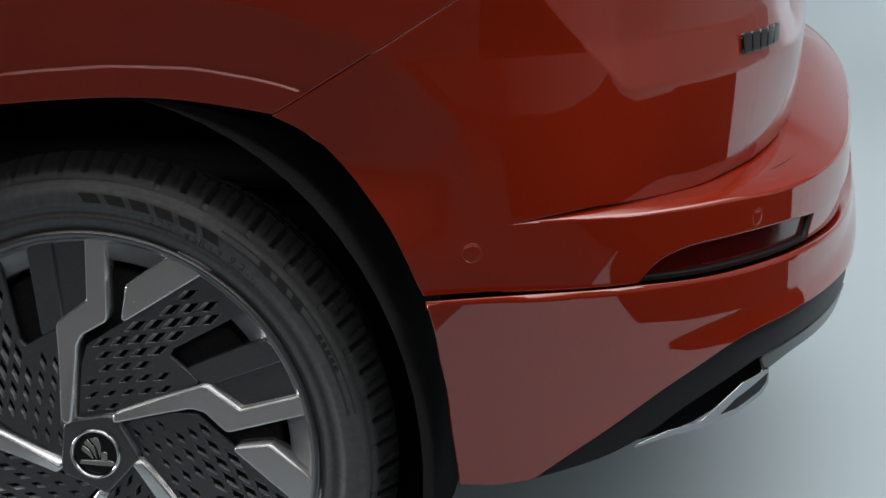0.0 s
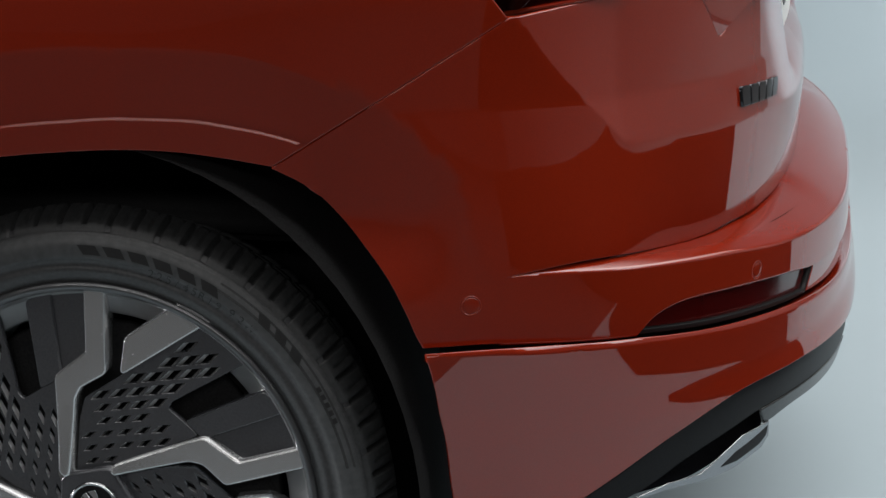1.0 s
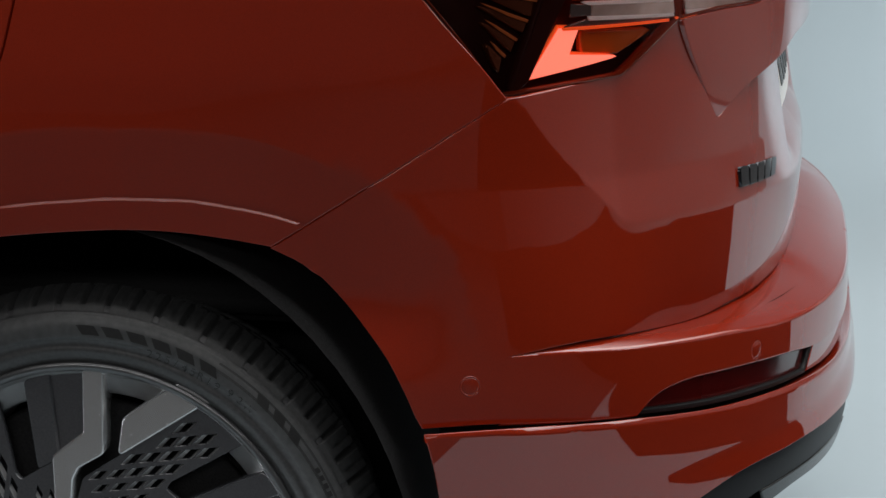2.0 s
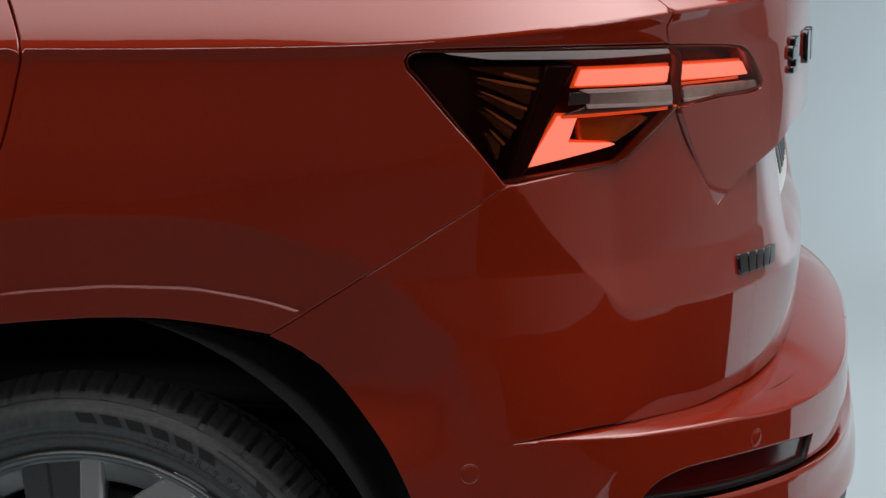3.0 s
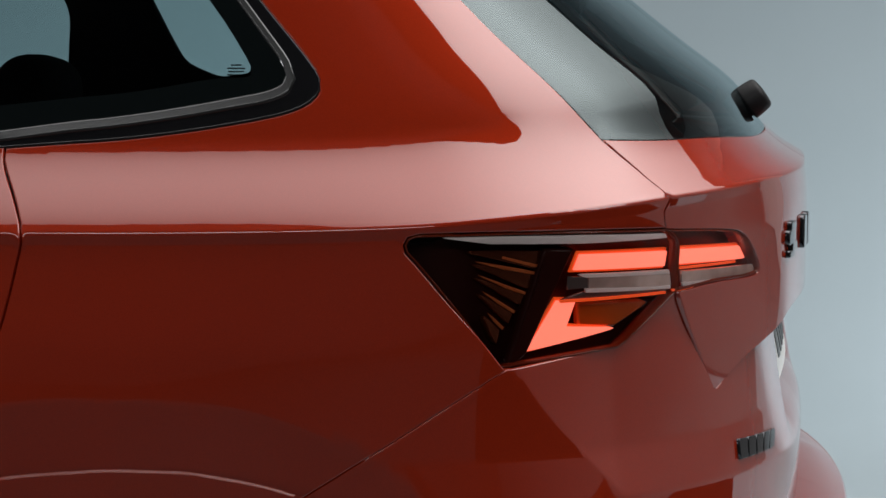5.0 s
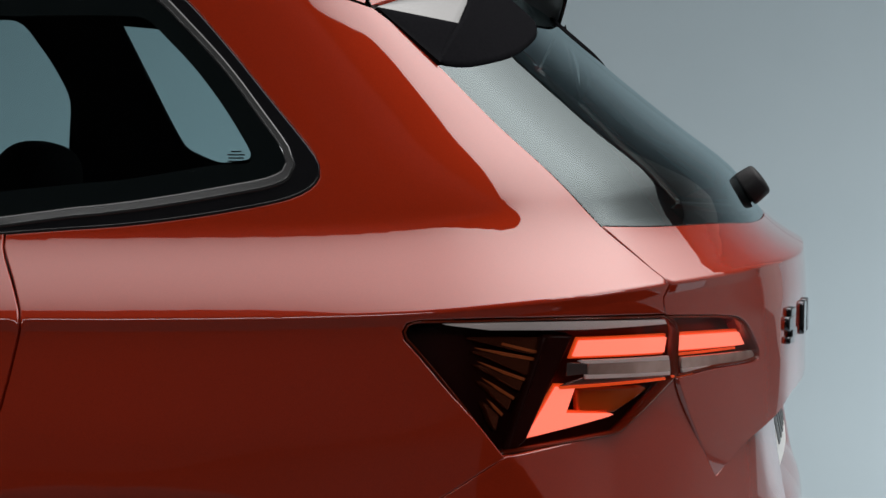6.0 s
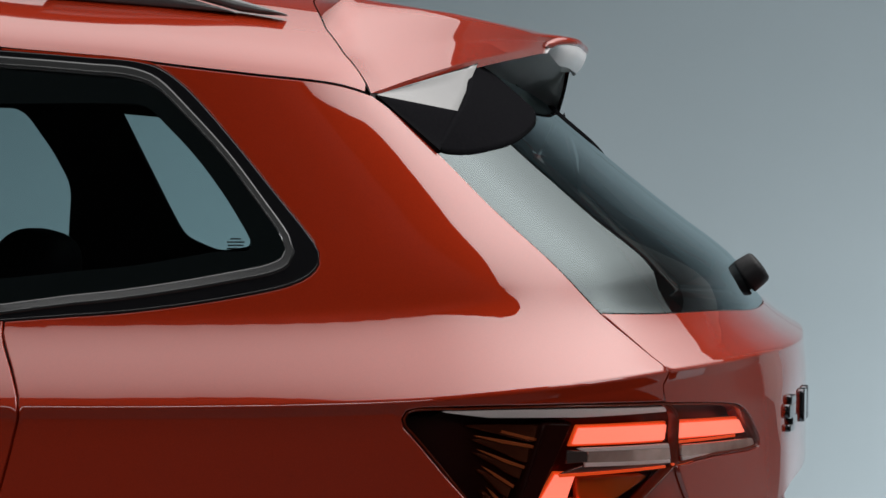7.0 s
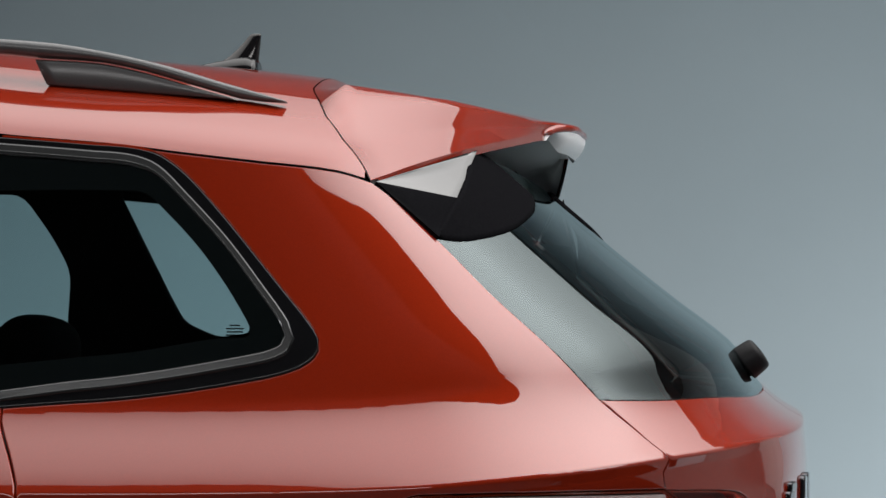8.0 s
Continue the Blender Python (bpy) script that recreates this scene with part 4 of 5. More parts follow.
def fin():
    ridge_z = [(-0.21, 1.566), (-0.16, 1.580), (-0.124, 1.589), (-0.08, 1.597), (-0.045, 1.601), (-0.033, 1.597)]
    half = [(-0.21, 0.003), (-0.16, 0.017), (-0.124, 0.024), (-0.08, 0.029), (-0.045, 0.031), (-0.033, 0.029)]
    rings = []
    for x in np.concatenate([np.linspace(-0.21, -0.045, 20), np.linspace(-0.042, -0.033, 4)]):
        zt, w = float(hermite(ridge_z, x)), float(hermite(half, x))
        ring = []
        for a in np.linspace(0, 2 * math.pi, 28, endpoint=False):
            c, s = math.cos(a), math.sin(a)
            ring.append((x, w * math.copysign(abs(c) ** 0.7, c), 1.575 + (zt - 1.575) * abs(s) ** 0.8 if s > 0 else 1.575 - 0.022 * abs(s) ** 0.5))
        rings.append(ring)
    ob = hang("antenna", mesh_of(*loft(rings), GLOSS), None, car, "black shark-fin roof antenna")
    rings = []
    for t in np.linspace(0, 1, 18):
        z = 1.594 + 0.043 * t
        back = -0.031 + 0.004 * t
        front = -0.098 + 0.055 * t ** 0.62
        w = 0.010 * (1 - t) ** 0.8 + 0.003
        mid, hl = (front + back) / 2, max((back - front) / 2, 0.004)
        if t > 0.95:
            z, hl, w = z - 0.0006, hl * 0.8, w * 0.7
        rings.append([(mid + hl * math.cos(a), w * math.sin(a) * (0.8 + 0.2 * math.cos(a)), z) for a in np.linspace(0, 2 * math.pi, 24, endpoint=False)])
    hang("antenna_fin", mesh_of(*loft(rings), GLOSS), None, ob)
    skirt = [[(-0.118 + (0.096 + k) * math.cos(a), (0.034 + k) * math.sin(a), 1.560 + h) for a in np.linspace(0, 2 * math.pi, 36, endpoint=False)] for k, h in ((0.0, -0.012), (0.0, 0.006), (-0.004, 0.009))]
    hang("antenna_skirt", mesh_of(*loft(skirt), GLOSS), None, ob)


fin()


# ---- side windows ----
def side_windows():
    front_top, front_low = [(-0.3, 1.439), (-0.6, 1.470), (-1.08, 1.485)], [(-1.08, 1.09), (-0.6, 1.098), (-0.3, 1.108)]
    win = outline(WINDOW, [WINDOW[-1]] + front_low[::-1], [front_low[0], front_top[2]], front_top[::-1] + [WINDOW[0]])
    trim_low = [(-1.07, 1.102), (-0.6, 1.109), (-0.3, 1.118)]
    trim_o = outline(TRIM, [TRIM[-1]] + trim_low[::-1], [trim_low[0], (-1.07, 1.474)], [(-1.07, 1.474), (-0.6, 1.460), (-0.3, 1.430), TRIM[0]])
    trim_i = shrink(trim_o, 0.0065)
    frit_low = [(-1.05, 1.145), (-0.6, 1.148), (-0.3, 1.152)]
    clear = outline(FRIT, [FRIT[-1]] + frit_low[::-1], [frit_low[0], (-1.05, 1.400)], [(-1.05, 1.400), (-0.6, 1.395), FRIT[0]])
    for mirror in (False, True):
        frame = panel("side_window", [sheet(skin, win, step=0.02, gap=0.001, lift=0.001, holes=[trim_o], bevel=0.002)], GLOSS, car, "gloss black side window surround", mirror)
        panel("window_trim", [sheet(skin, trim_o, step=0.02, gap=0.0004, lift=0.004, holes=[trim_i], bevel=0.003, depth=0.01)], TRIM_MAT, frame, "satin silver window trim", mirror)
        panel("window_glass", [sheet(skin, trim_i, step=0.03, gap=0.0, lift=-0.002, depth=0.004)], GLASS, frame, "tinted side glass", mirror)
        if mirror:
            continue
        panel("glass_border", [sheet(skin, trim_i, step=0.02, gap=-0.002, lift=-0.0075, holes=[clear], depth=0.002)], CABIN, frame, "black printed border of the glass", mirror)


side_windows()


# ---- wheels ----
SIDEWALL = [(0.256, 0.0), (0.262, -0.004), (0.270, -0.0085), (0.2755, -0.0098), (0.2765, -0.0090), (0.2845, -0.0112), (0.2853, -0.0126), (0.295, -0.0145), (0.306, -0.0135), (0.3135, -0.0098), (0.3145, -0.0085), (0.318, -0.0060), (0.322, -0.001)]


def ring_mesh(profile, n=180, close=False):
    """A body turned about the wheel's axle from (radius, depth) points."""
    m = len(profile)
    verts = [(r * math.cos(a), y, r * math.sin(a)) for a in np.linspace(0, 2 * math.pi, n, endpoint=False) for r, y in profile]
    faces = []
    for i in range(n):
        for j in range(m if close else m - 1):
            k, l = (i + 1) % n, (j + 1) % m
            faces.append((i * m + j, i * m + l, k * m + l, k * m + j))
    return verts, faces


SHOULDER = [(0.3160, -0.0085), (0.3205, -0.0045), (0.3215, -0.0042), (0.3250, 0.0015), (0.3295, 0.0095), (0.3320, 0.0155), (0.3352, 0.0250), (0.3375, 0.0345), (0.3378, 0.0360), (0.3362, 0.0420)]


def tread_mesh():
    """The shoulder blocks with their slots, and the ribs beyond."""
    prof = SHOULDER + [(0.3352, 0.0445), (0.3275, 0.068), (0.321, 0.071), (0.320, 0.079), (0.3240, 0.082), (0.3140, 0.115), (0.307, 0.118), (0.306, 0.126), (0.3110, 0.129), (0.302, 0.165), (0.292, 0.195), (0.278, 0.212), (0.258, 0.21)]
    n, pitch, m = 1080, 15, len(prof)
    verts = []
    for i in range(n):
        a = 2 * math.pi * i / n
        k, odd = i % pitch, (i // pitch) % 2
        for j, (r, y) in enumerate(prof):
            if j >= 3 and j <= 9 and k in (0, 1, 2):
                r -= 0.0065
                y += 0.003
            elif j in (4, 5) and k in (7, 8):
                r -= 0.0030
            elif j in (1, 2) and k in (0, 1, 2) and odd:
                r -= 0.0016
                y += 0.002
            elif 7 <= j <= 9 and k in (8,):
                r -= 0.003
            elif j > 9 and j < 20 and (k + j) % pitch in (0, 1):
                r -= 0.004
            verts.append((r * math.cos(a), y, r * math.sin(a)))
    return verts, [(i * m + j, i * m + j + 1, ((i + 1) % n) * m + j + 1, ((i + 1) % n) * m + j) for i in range(n) for j in range(m - 1)]


def flat(y0, slope=0.0, rise=0.0):
    """A plane of the wheel's face, dished by slope towards the hub and rising again close to it."""
    def fn(u, v):
        u, v = np.broadcast_arrays(np.asarray(u, float), np.asarray(v, float))
        r = np.hypot(u, v)
        return np.stack([u, y0 + slope * (0.25 - r) - rise * np.maximum(0.13 - r, 0) ** 2, v], -1)
    return fn


def rounded(points, r=0.004):
    """A closed line with its corners cut round."""
    p = np.array(points, float)
    out = []
    for i in range(len(p)):
        a, b, c = p[i - 1], p[i], p[(i + 1) % len(p)]
        d0, d1 = a - b, c - b
        k = min(r, 0.35 * np.linalg.norm(d0), 0.35 * np.linalg.norm(d1))
        s, e = b + d0 / np.linalg.norm(d0) * k, b + d1 / np.linalg.norm(d1) * k
        for t in (0, 0.33, 0.67, 1):
            out.append((1 - t) ** 2 * s + 2 * t * (1 - t) * b + t * t * e)
    return np.array(out)


def dense(p, step=0.006):
    return outline(*[[p[i], p[(i + 1) % len(p)]] for i in range(len(p))], step=step)


def letters(text, size):
    """Meshes of single characters of the built-in font, with their widths."""
    out = []
    for ch in text:
        data = bpy.data.curves.new("c", "FONT")
        data.body, data.size, data.extrude = ch, size, 0.0004
        ob = bpy.data.objects.new("c", data)
        me = bpy.data.meshes.new_from_object(ob)
        v = np.array([tuple(q.co) for q in me.vertices]).reshape(-1, 3)
        f = [tuple(q.vertices) for q in me.polygons]
        out.append((v, f))
        bpy.data.objects.remove(ob)
        bpy.data.curves.remove(data)
        bpy.data.meshes.remove(me)
    return out


def marking(text, radius, start, end, size):
    """Characters round the sidewall, read clockwise from start to end (degrees)."""
    verts, faces = [], []
    glyphs = letters(text, size)
    for k, (v, f) in enumerate(glyphs):
        if not len(f):
            continue
        a = radians(start + (end - start) * (k + 0.5) / len(glyphs))
        mid = (v[:, 0].min() + v[:, 0].max()) / 2
        s = len(verts)
        for x, y, z in v:
            rr = radius + y
            b = a - (x - mid) / radius
            verts.append((rr * math.cos(b), float(hermite(SIDEWALL, rr)) - 0.0003 - z, rr * math.sin(b)))
        faces += [tuple(i + s for i in t) for t in f]
    return verts, faces


def blocks(radius, height, start, end, count, fill=0.75, proud=0.0006, slant=0.0, n=6):
    """Plain bars round the sidewall in place of the maker's lettering."""
    verts, faces = [], []
    w = (end - start) / count
    for k in range(count):
        a0, a1 = start + w * (k + (1 - fill) / 2), start + w * (k + (1 + fill) / 2)
        s = len(verts)
        for t in np.linspace(0, 1, n):
            for h in (0, 1):
                a = radians(a0 + (a1 - a0) * t + slant * h)
                r = radius + height * h
                verts.append((r * math.cos(a), float(hermite(SIDEWALL, r)) - proud, r * math.sin(a)))
        faces += [(s + 2 * i, s + 2 * i + 1, s + 2 * i + 3, s + 2 * i + 2) for i in range(n - 1)]
    return verts, faces


def wheel():
    rim = ring_mesh([(0.2575, 0.004), (0.2575, -0.003), (0.2555, -0.0055), (0.252, -0.005), (0.247, -0.0015), (0.2445, 0.002), (0.243, 0.008), (0.2405, 0.012), (0.2205, 0.021), (0.2175, 0.026), (0.217, 0.19)], 240)
    ob = hang("wheel", mesh_of(rim[0], [t[::-1] for t in rim[1]], BARREL), None, car, "dark and silver alloy wheel with patterned aero inserts")
    ob.matrix_basis = Matrix.Translation((0, -0.875, 0.335)) @ pose(0, 0, 0, -2.0)
    hang("tyre", mesh_of(*ring_mesh(SIDEWALL, 360), RUBBER), None, ob, "black road tyre with raised sidewall marking")
    hang("tread", mesh_of(*tread_mesh(), TREAD), None, ob, "black tread blocks with the arch's shade in their colour")
    hang("sidewall_band", mesh_of(*ring_mesh([(r, float(hermite(SIDEWALL, r)) - d) for r, d in ((0.2858, -0.0004), (0.2862, 0.0005), (0.290, 0.0005), (0.300, 0.0005), (0.306, 0.0005), (0.3128, 0.0005), (0.3132, -0.0004))], 360), BAND_RUBBER), None, ob)
    lip = ring_mesh([(0.2580, 0.000), (0.2578, -0.0040), (0.2558, -0.0066), (0.2520, -0.0062), (0.2475, -0.0028), (0.2462, 0.000)], 240)
    hang("rim_lip", mesh_of(*lip, LIP_ALLOY), None, ob)
    hang("size_marking", mesh_of(*marking("225/45R19", 0.2785, 75.5, 57.0, 0.0145), MARK), None, ob)
    hang("load_marking", mesh_of(*marking("92W", 0.2815, 56.0, 48.5, 0.0145), MARK), None, ob)
    hang("marking_band", mesh_of(*blocks(0.2985, 0.0105, 60, 13, 1, 1.0, 0.0007, n=90), BAND), None, ob)
    for name, radius, height, start, end, count, fill, slant in (("brand_bar", 0.2915, 0.0105, 90.5, 58, 6, 0.72, 1.4), ("model_bar", 0.2985, 0.0095, 50, 36, 3, 0.66, 1.2), ("grade_bar", 0.3010, 0.0050, 31.5, 22.5, 5, 0.62, 0.0)):
        for k in range(count):
            w = (end - start) / count
            hang(name, mesh_of(*blocks(radius, height, start + w * k, start + w * (k + 1), 1, fill, 0.0012, slant), MARK), None, ob)
    # black disc added behind the spokes keeps the wheel's openings dark
    back = ring_mesh([(0.02, 0.030), (0.205, 0.026), (0.21, 0.032), (0.02, 0.036)], 90, True)
    disc = ring_mesh([(0.075, 0.075), (0.150, 0.075), (0.150, 0.095), (0.075, 0.095)], 120, True)
    hang("brake_disc", mesh_of(*disc, DISC), None, ob)
    bm = bmesh.new()
    bmesh.ops.create_cube(bm, size=1, matrix=pose(0.105, 0.085, 0.095, 0, 42, 0) @ Matrix.Diagonal((0.07, 0.07, 0.12, 1)))
    bmesh.ops.bevel(bm, geom=list(bm.edges), offset=0.01, segments=2, affect="EDGES")
    part("brake_caliper", bm, DISC, ob)
    spoke = mesh_of(*sheet(flat(-0.003, 0.02, 1.4), dense(rounded(SPOKE, 0.004)), step=0.01, gap=0.0, depth=0.035, bevel=0.0026), SILVER)
    half = mesh_of(*sheet(flat(-0.003, 0.0), dense(rounded(HALF_SPOKE, 0.003)), step=0.01, gap=0.0, depth=0.035, bevel=0.0026), SILVER)
    paddle = mesh_of(*sheet(flat(0.004, 0.05), dense(rounded(PADDLE, 0.003)), step=0.01, gap=0.0, depth=0.03, bevel=0.0015), GUN)
    recess = mesh_of(*sheet(flat(0.010, 0.06), dense(rounded(RECESS, 0.003)), step=0.01, gap=-0.001, depth=0.025, bevel=0.001), GUN)
    # insert with slanted pockets, larger towards the rim
    ins = dense(rounded(INSERT, 0.003))
    lim = shrink(ins, 0.0006)
    base, side = np.array([0.0088, 0.0010]), np.array([0.0058, 0.0062])
    holes, floors = [], []
    for row in range(-4, 10):
        for col in range(-5, 9):
            c = np.array([0.0332, 0.0845]) + row * np.array([-0.0017, 0.0150]) + col * np.array([0.0211, 0.0031])
            k = min(1.06, max(0.66, 0.72 + (float(np.hypot(*c)) - 0.093) * 5.5))
            h = np.array([c + k * (e * base + f * side) for e, f in ((-1, -1), (1, -1), (1, 1), (-1, 1))])
            if inside(lim, h).all():
                holes.append(h)
                floors.append(np.array([c + k * (e * base + f * side) for e, f in ((-0.30, -0.84), (0.60, -0.84), (0.60, 0.88), (-0.30, 0.88))]))
    face = flat(0.006, 0.02)
    verts, faces = sheet(face, shrink(ins, 0.0), step=0.009, gap=0.0, depth=0.009, bevel=0.0004, holes=[shrink(h, 0.0002) for h in holes])
    slopes = []
    for h, low in zip(holes, floors):
        top, mid = face(h[:, 0], h[:, 1]), face(low[:, 0], low[:, 1])
        top[:, 1] += 0.0003
        mid[:, 1] += 0.0042
        deep = mid + np.array([0, 0.012, 0])
        for upper, lower in ((top, mid), (mid, deep)):
            for i in range(4):
                j = (i + 1) % 4
                q = np.array([upper[i], upper[j], lower[j], lower[i]])
                n = np.cross(q[1] - q[0], q[3] - q[0])
                n = n / np.linalg.norm(n)
                if upper is top and i in (1, 3):
                    slopes.append(len(faces))
                s = len(verts)
                verts += [(*p, *n) for p in q]
                faces.append((s, s + 1, s + 2, s + 3))
    insert = mesh_of(verts, faces, GUN)
    # the slopes at both ends of a pocket are lighter: their glints are put into the colour
    insert.materials.append(CHAMFER)
    for i in slopes:
        insert.polygons[i].material_index = 1
    hubcap = mesh_of(*sheet(flat(-0.004), dense(rounded([(0.047 * math.cos(radians(a)), 0.047 * math.sin(radians(a))) for a in (67, -5, -77, -149, 139)], 0.006)), step=0.012, gap=0.0, depth=0.03, bevel=0.0025), GUN)
    for k in range(5):
        turn = Matrix.Rotation(radians(72 * k), 4, "Y")
        for name, me in (("spoke", spoke), ("half_spoke", half), ("aero_paddle", paddle), ("spoke_recess", recess), ("aero_insert", insert)):
            o = new(name, me)
            o.parent, o.matrix_basis = ob, turn
    hang("wheel_backing", mesh_of(*back, LINER), None, ob)
    cap = hang("hub_cap", hubcap, None, ob)
    ring = ring_mesh([(0.0295, -0.004), (0.0290, -0.0085), (0.0275, -0.0098), (0.0258, -0.0085), (0.0252, -0.005)], 72)
    hang("hub_ring", mesh_of(*ring, CHROME), None, ob, "chrome hub cap ring")
    disc = ring_mesh([(0.0256, -0.0050), (0.012, -0.0058), (0.0005, -0.006)], 48)
    hang("hub_emblem_ground", mesh_of(*disc, GLOSS), None, ob)
    # the emblem as plain raised shapes
    verts, faces = [], []
    for pts in ([(-0.019, -0.0125), (0.017, -0.0135), (0.023, -0.0105), (0.017, -0.0075), (-0.017, -0.009)], [(-0.016, 0.004), (-0.006, -0.004), (-0.003, -0.007), (-0.006, 0.002), (-0.015, 0.009)],
                [(-0.013, 0.012), (-0.004, 0.004), (0.001, -0.006), (-0.001, 0.006), (-0.009, 0.016)], [(-0.006, 0.0175), (0.002, 0.008), (0.005, -0.004), (0.006, 0.010), (0.002, 0.019)],
                [(0.007, -0.006), (0.013, -0.006), (0.013, 0.002), (0.007, 0.002)]):
        v, f = sheet(flat(-0.0068), dense(np.array(pts), 0.003), step=0.006, gap=0.0, depth=0.002, bevel=0.0003)
        s = len(verts)
        verts += v
        faces += [tuple(i + s for i in t) for t in f]
    hang("hub_emblem", mesh_of(verts, faces, CHROME), None, ob, "plain chrome emblem shapes")
    other = {}
    for o in (ob, *ob.children_recursive):
        other[o] = o.copy()
        scene.collection.objects.link(other[o])
        other[o].parent = other.get(o.parent, o.parent)
    other[ob].matrix_basis = Matrix.Translation((0, 0.875, 0.335)) @ pose(0, 0, 180) @ pose(0, 0, 0, -2.0)


LIP_ALLOY = material("dark_satin_rim_lip", (0.12, 0.123, 0.128), 0.7, 0.28, 0.5)
MARK = grain(material("raised_rubber_marking", (0.02, 0.02, 0.02), 0, 0.4, spec=0.5), 300, (0.011, 0.011, 0.0115), (0.017, 0.017, 0.0175))
# tread darker than the sidewall: the arch's shade is in its colour
TREAD = grain(material("dusty_tread_rubber", (0.14, 0.14, 0.14), 0, 0.5, spec=0.5), 180, (0.030, 0.031, 0.032), (0.048, 0.049, 0.050), 0.3)
BAND_RUBBER = grain(material("sidewall_rubber", (0.07, 0.07, 0.07), 0, 0.45, spec=0.5), 120, (0.046, 0.048, 0.050), (0.070, 0.072, 0.074), 0.15)
CHAMFER = material("bright_hole_chamfer", (0.42, 0.425, 0.43), 0.7, 0.3)
BAND = grain(material("ribbed_rubber_band", (0.03, 0.031, 0.032), 0, 0.5, spec=0.4), 900, (0.020, 0.020, 0.021), (0.042, 0.043, 0.044), 0.3)
wheel()


def arches():
    """Felt-lined wheel houses."""
    for side in (1, -1):
        n, verts, faces = 48, [], []
        prof = [(0.418, -0.897), (0.424, -0.880), (0.424, -0.60), (0.06, -0.58)]
        for i in range(n + 1):
            a = math.pi * (1.22 - 1.44 * i / n)
            for r, y in prof:
                rr = r * (1 + 0.02 * math.sin(a)) if r > 0.1 else r
                verts.append((rr * math.cos(a) * (0.90 if r > 0.1 else 1), y * side, 0.328 + rr * math.sin(a)))
        m = len(prof)
        for i in range(n):
            for j in range(m - 1):
                t = (i * m + j, i * m + j + 1, (i + 1) * m + j + 1, (i + 1) * m + j)
                faces.append(t if side == 1 else t[::-1])
        hang("wheel_arch_liner", mesh_of(verts, faces, LINER), None, car, "black felt wheel arch liner")


arches()


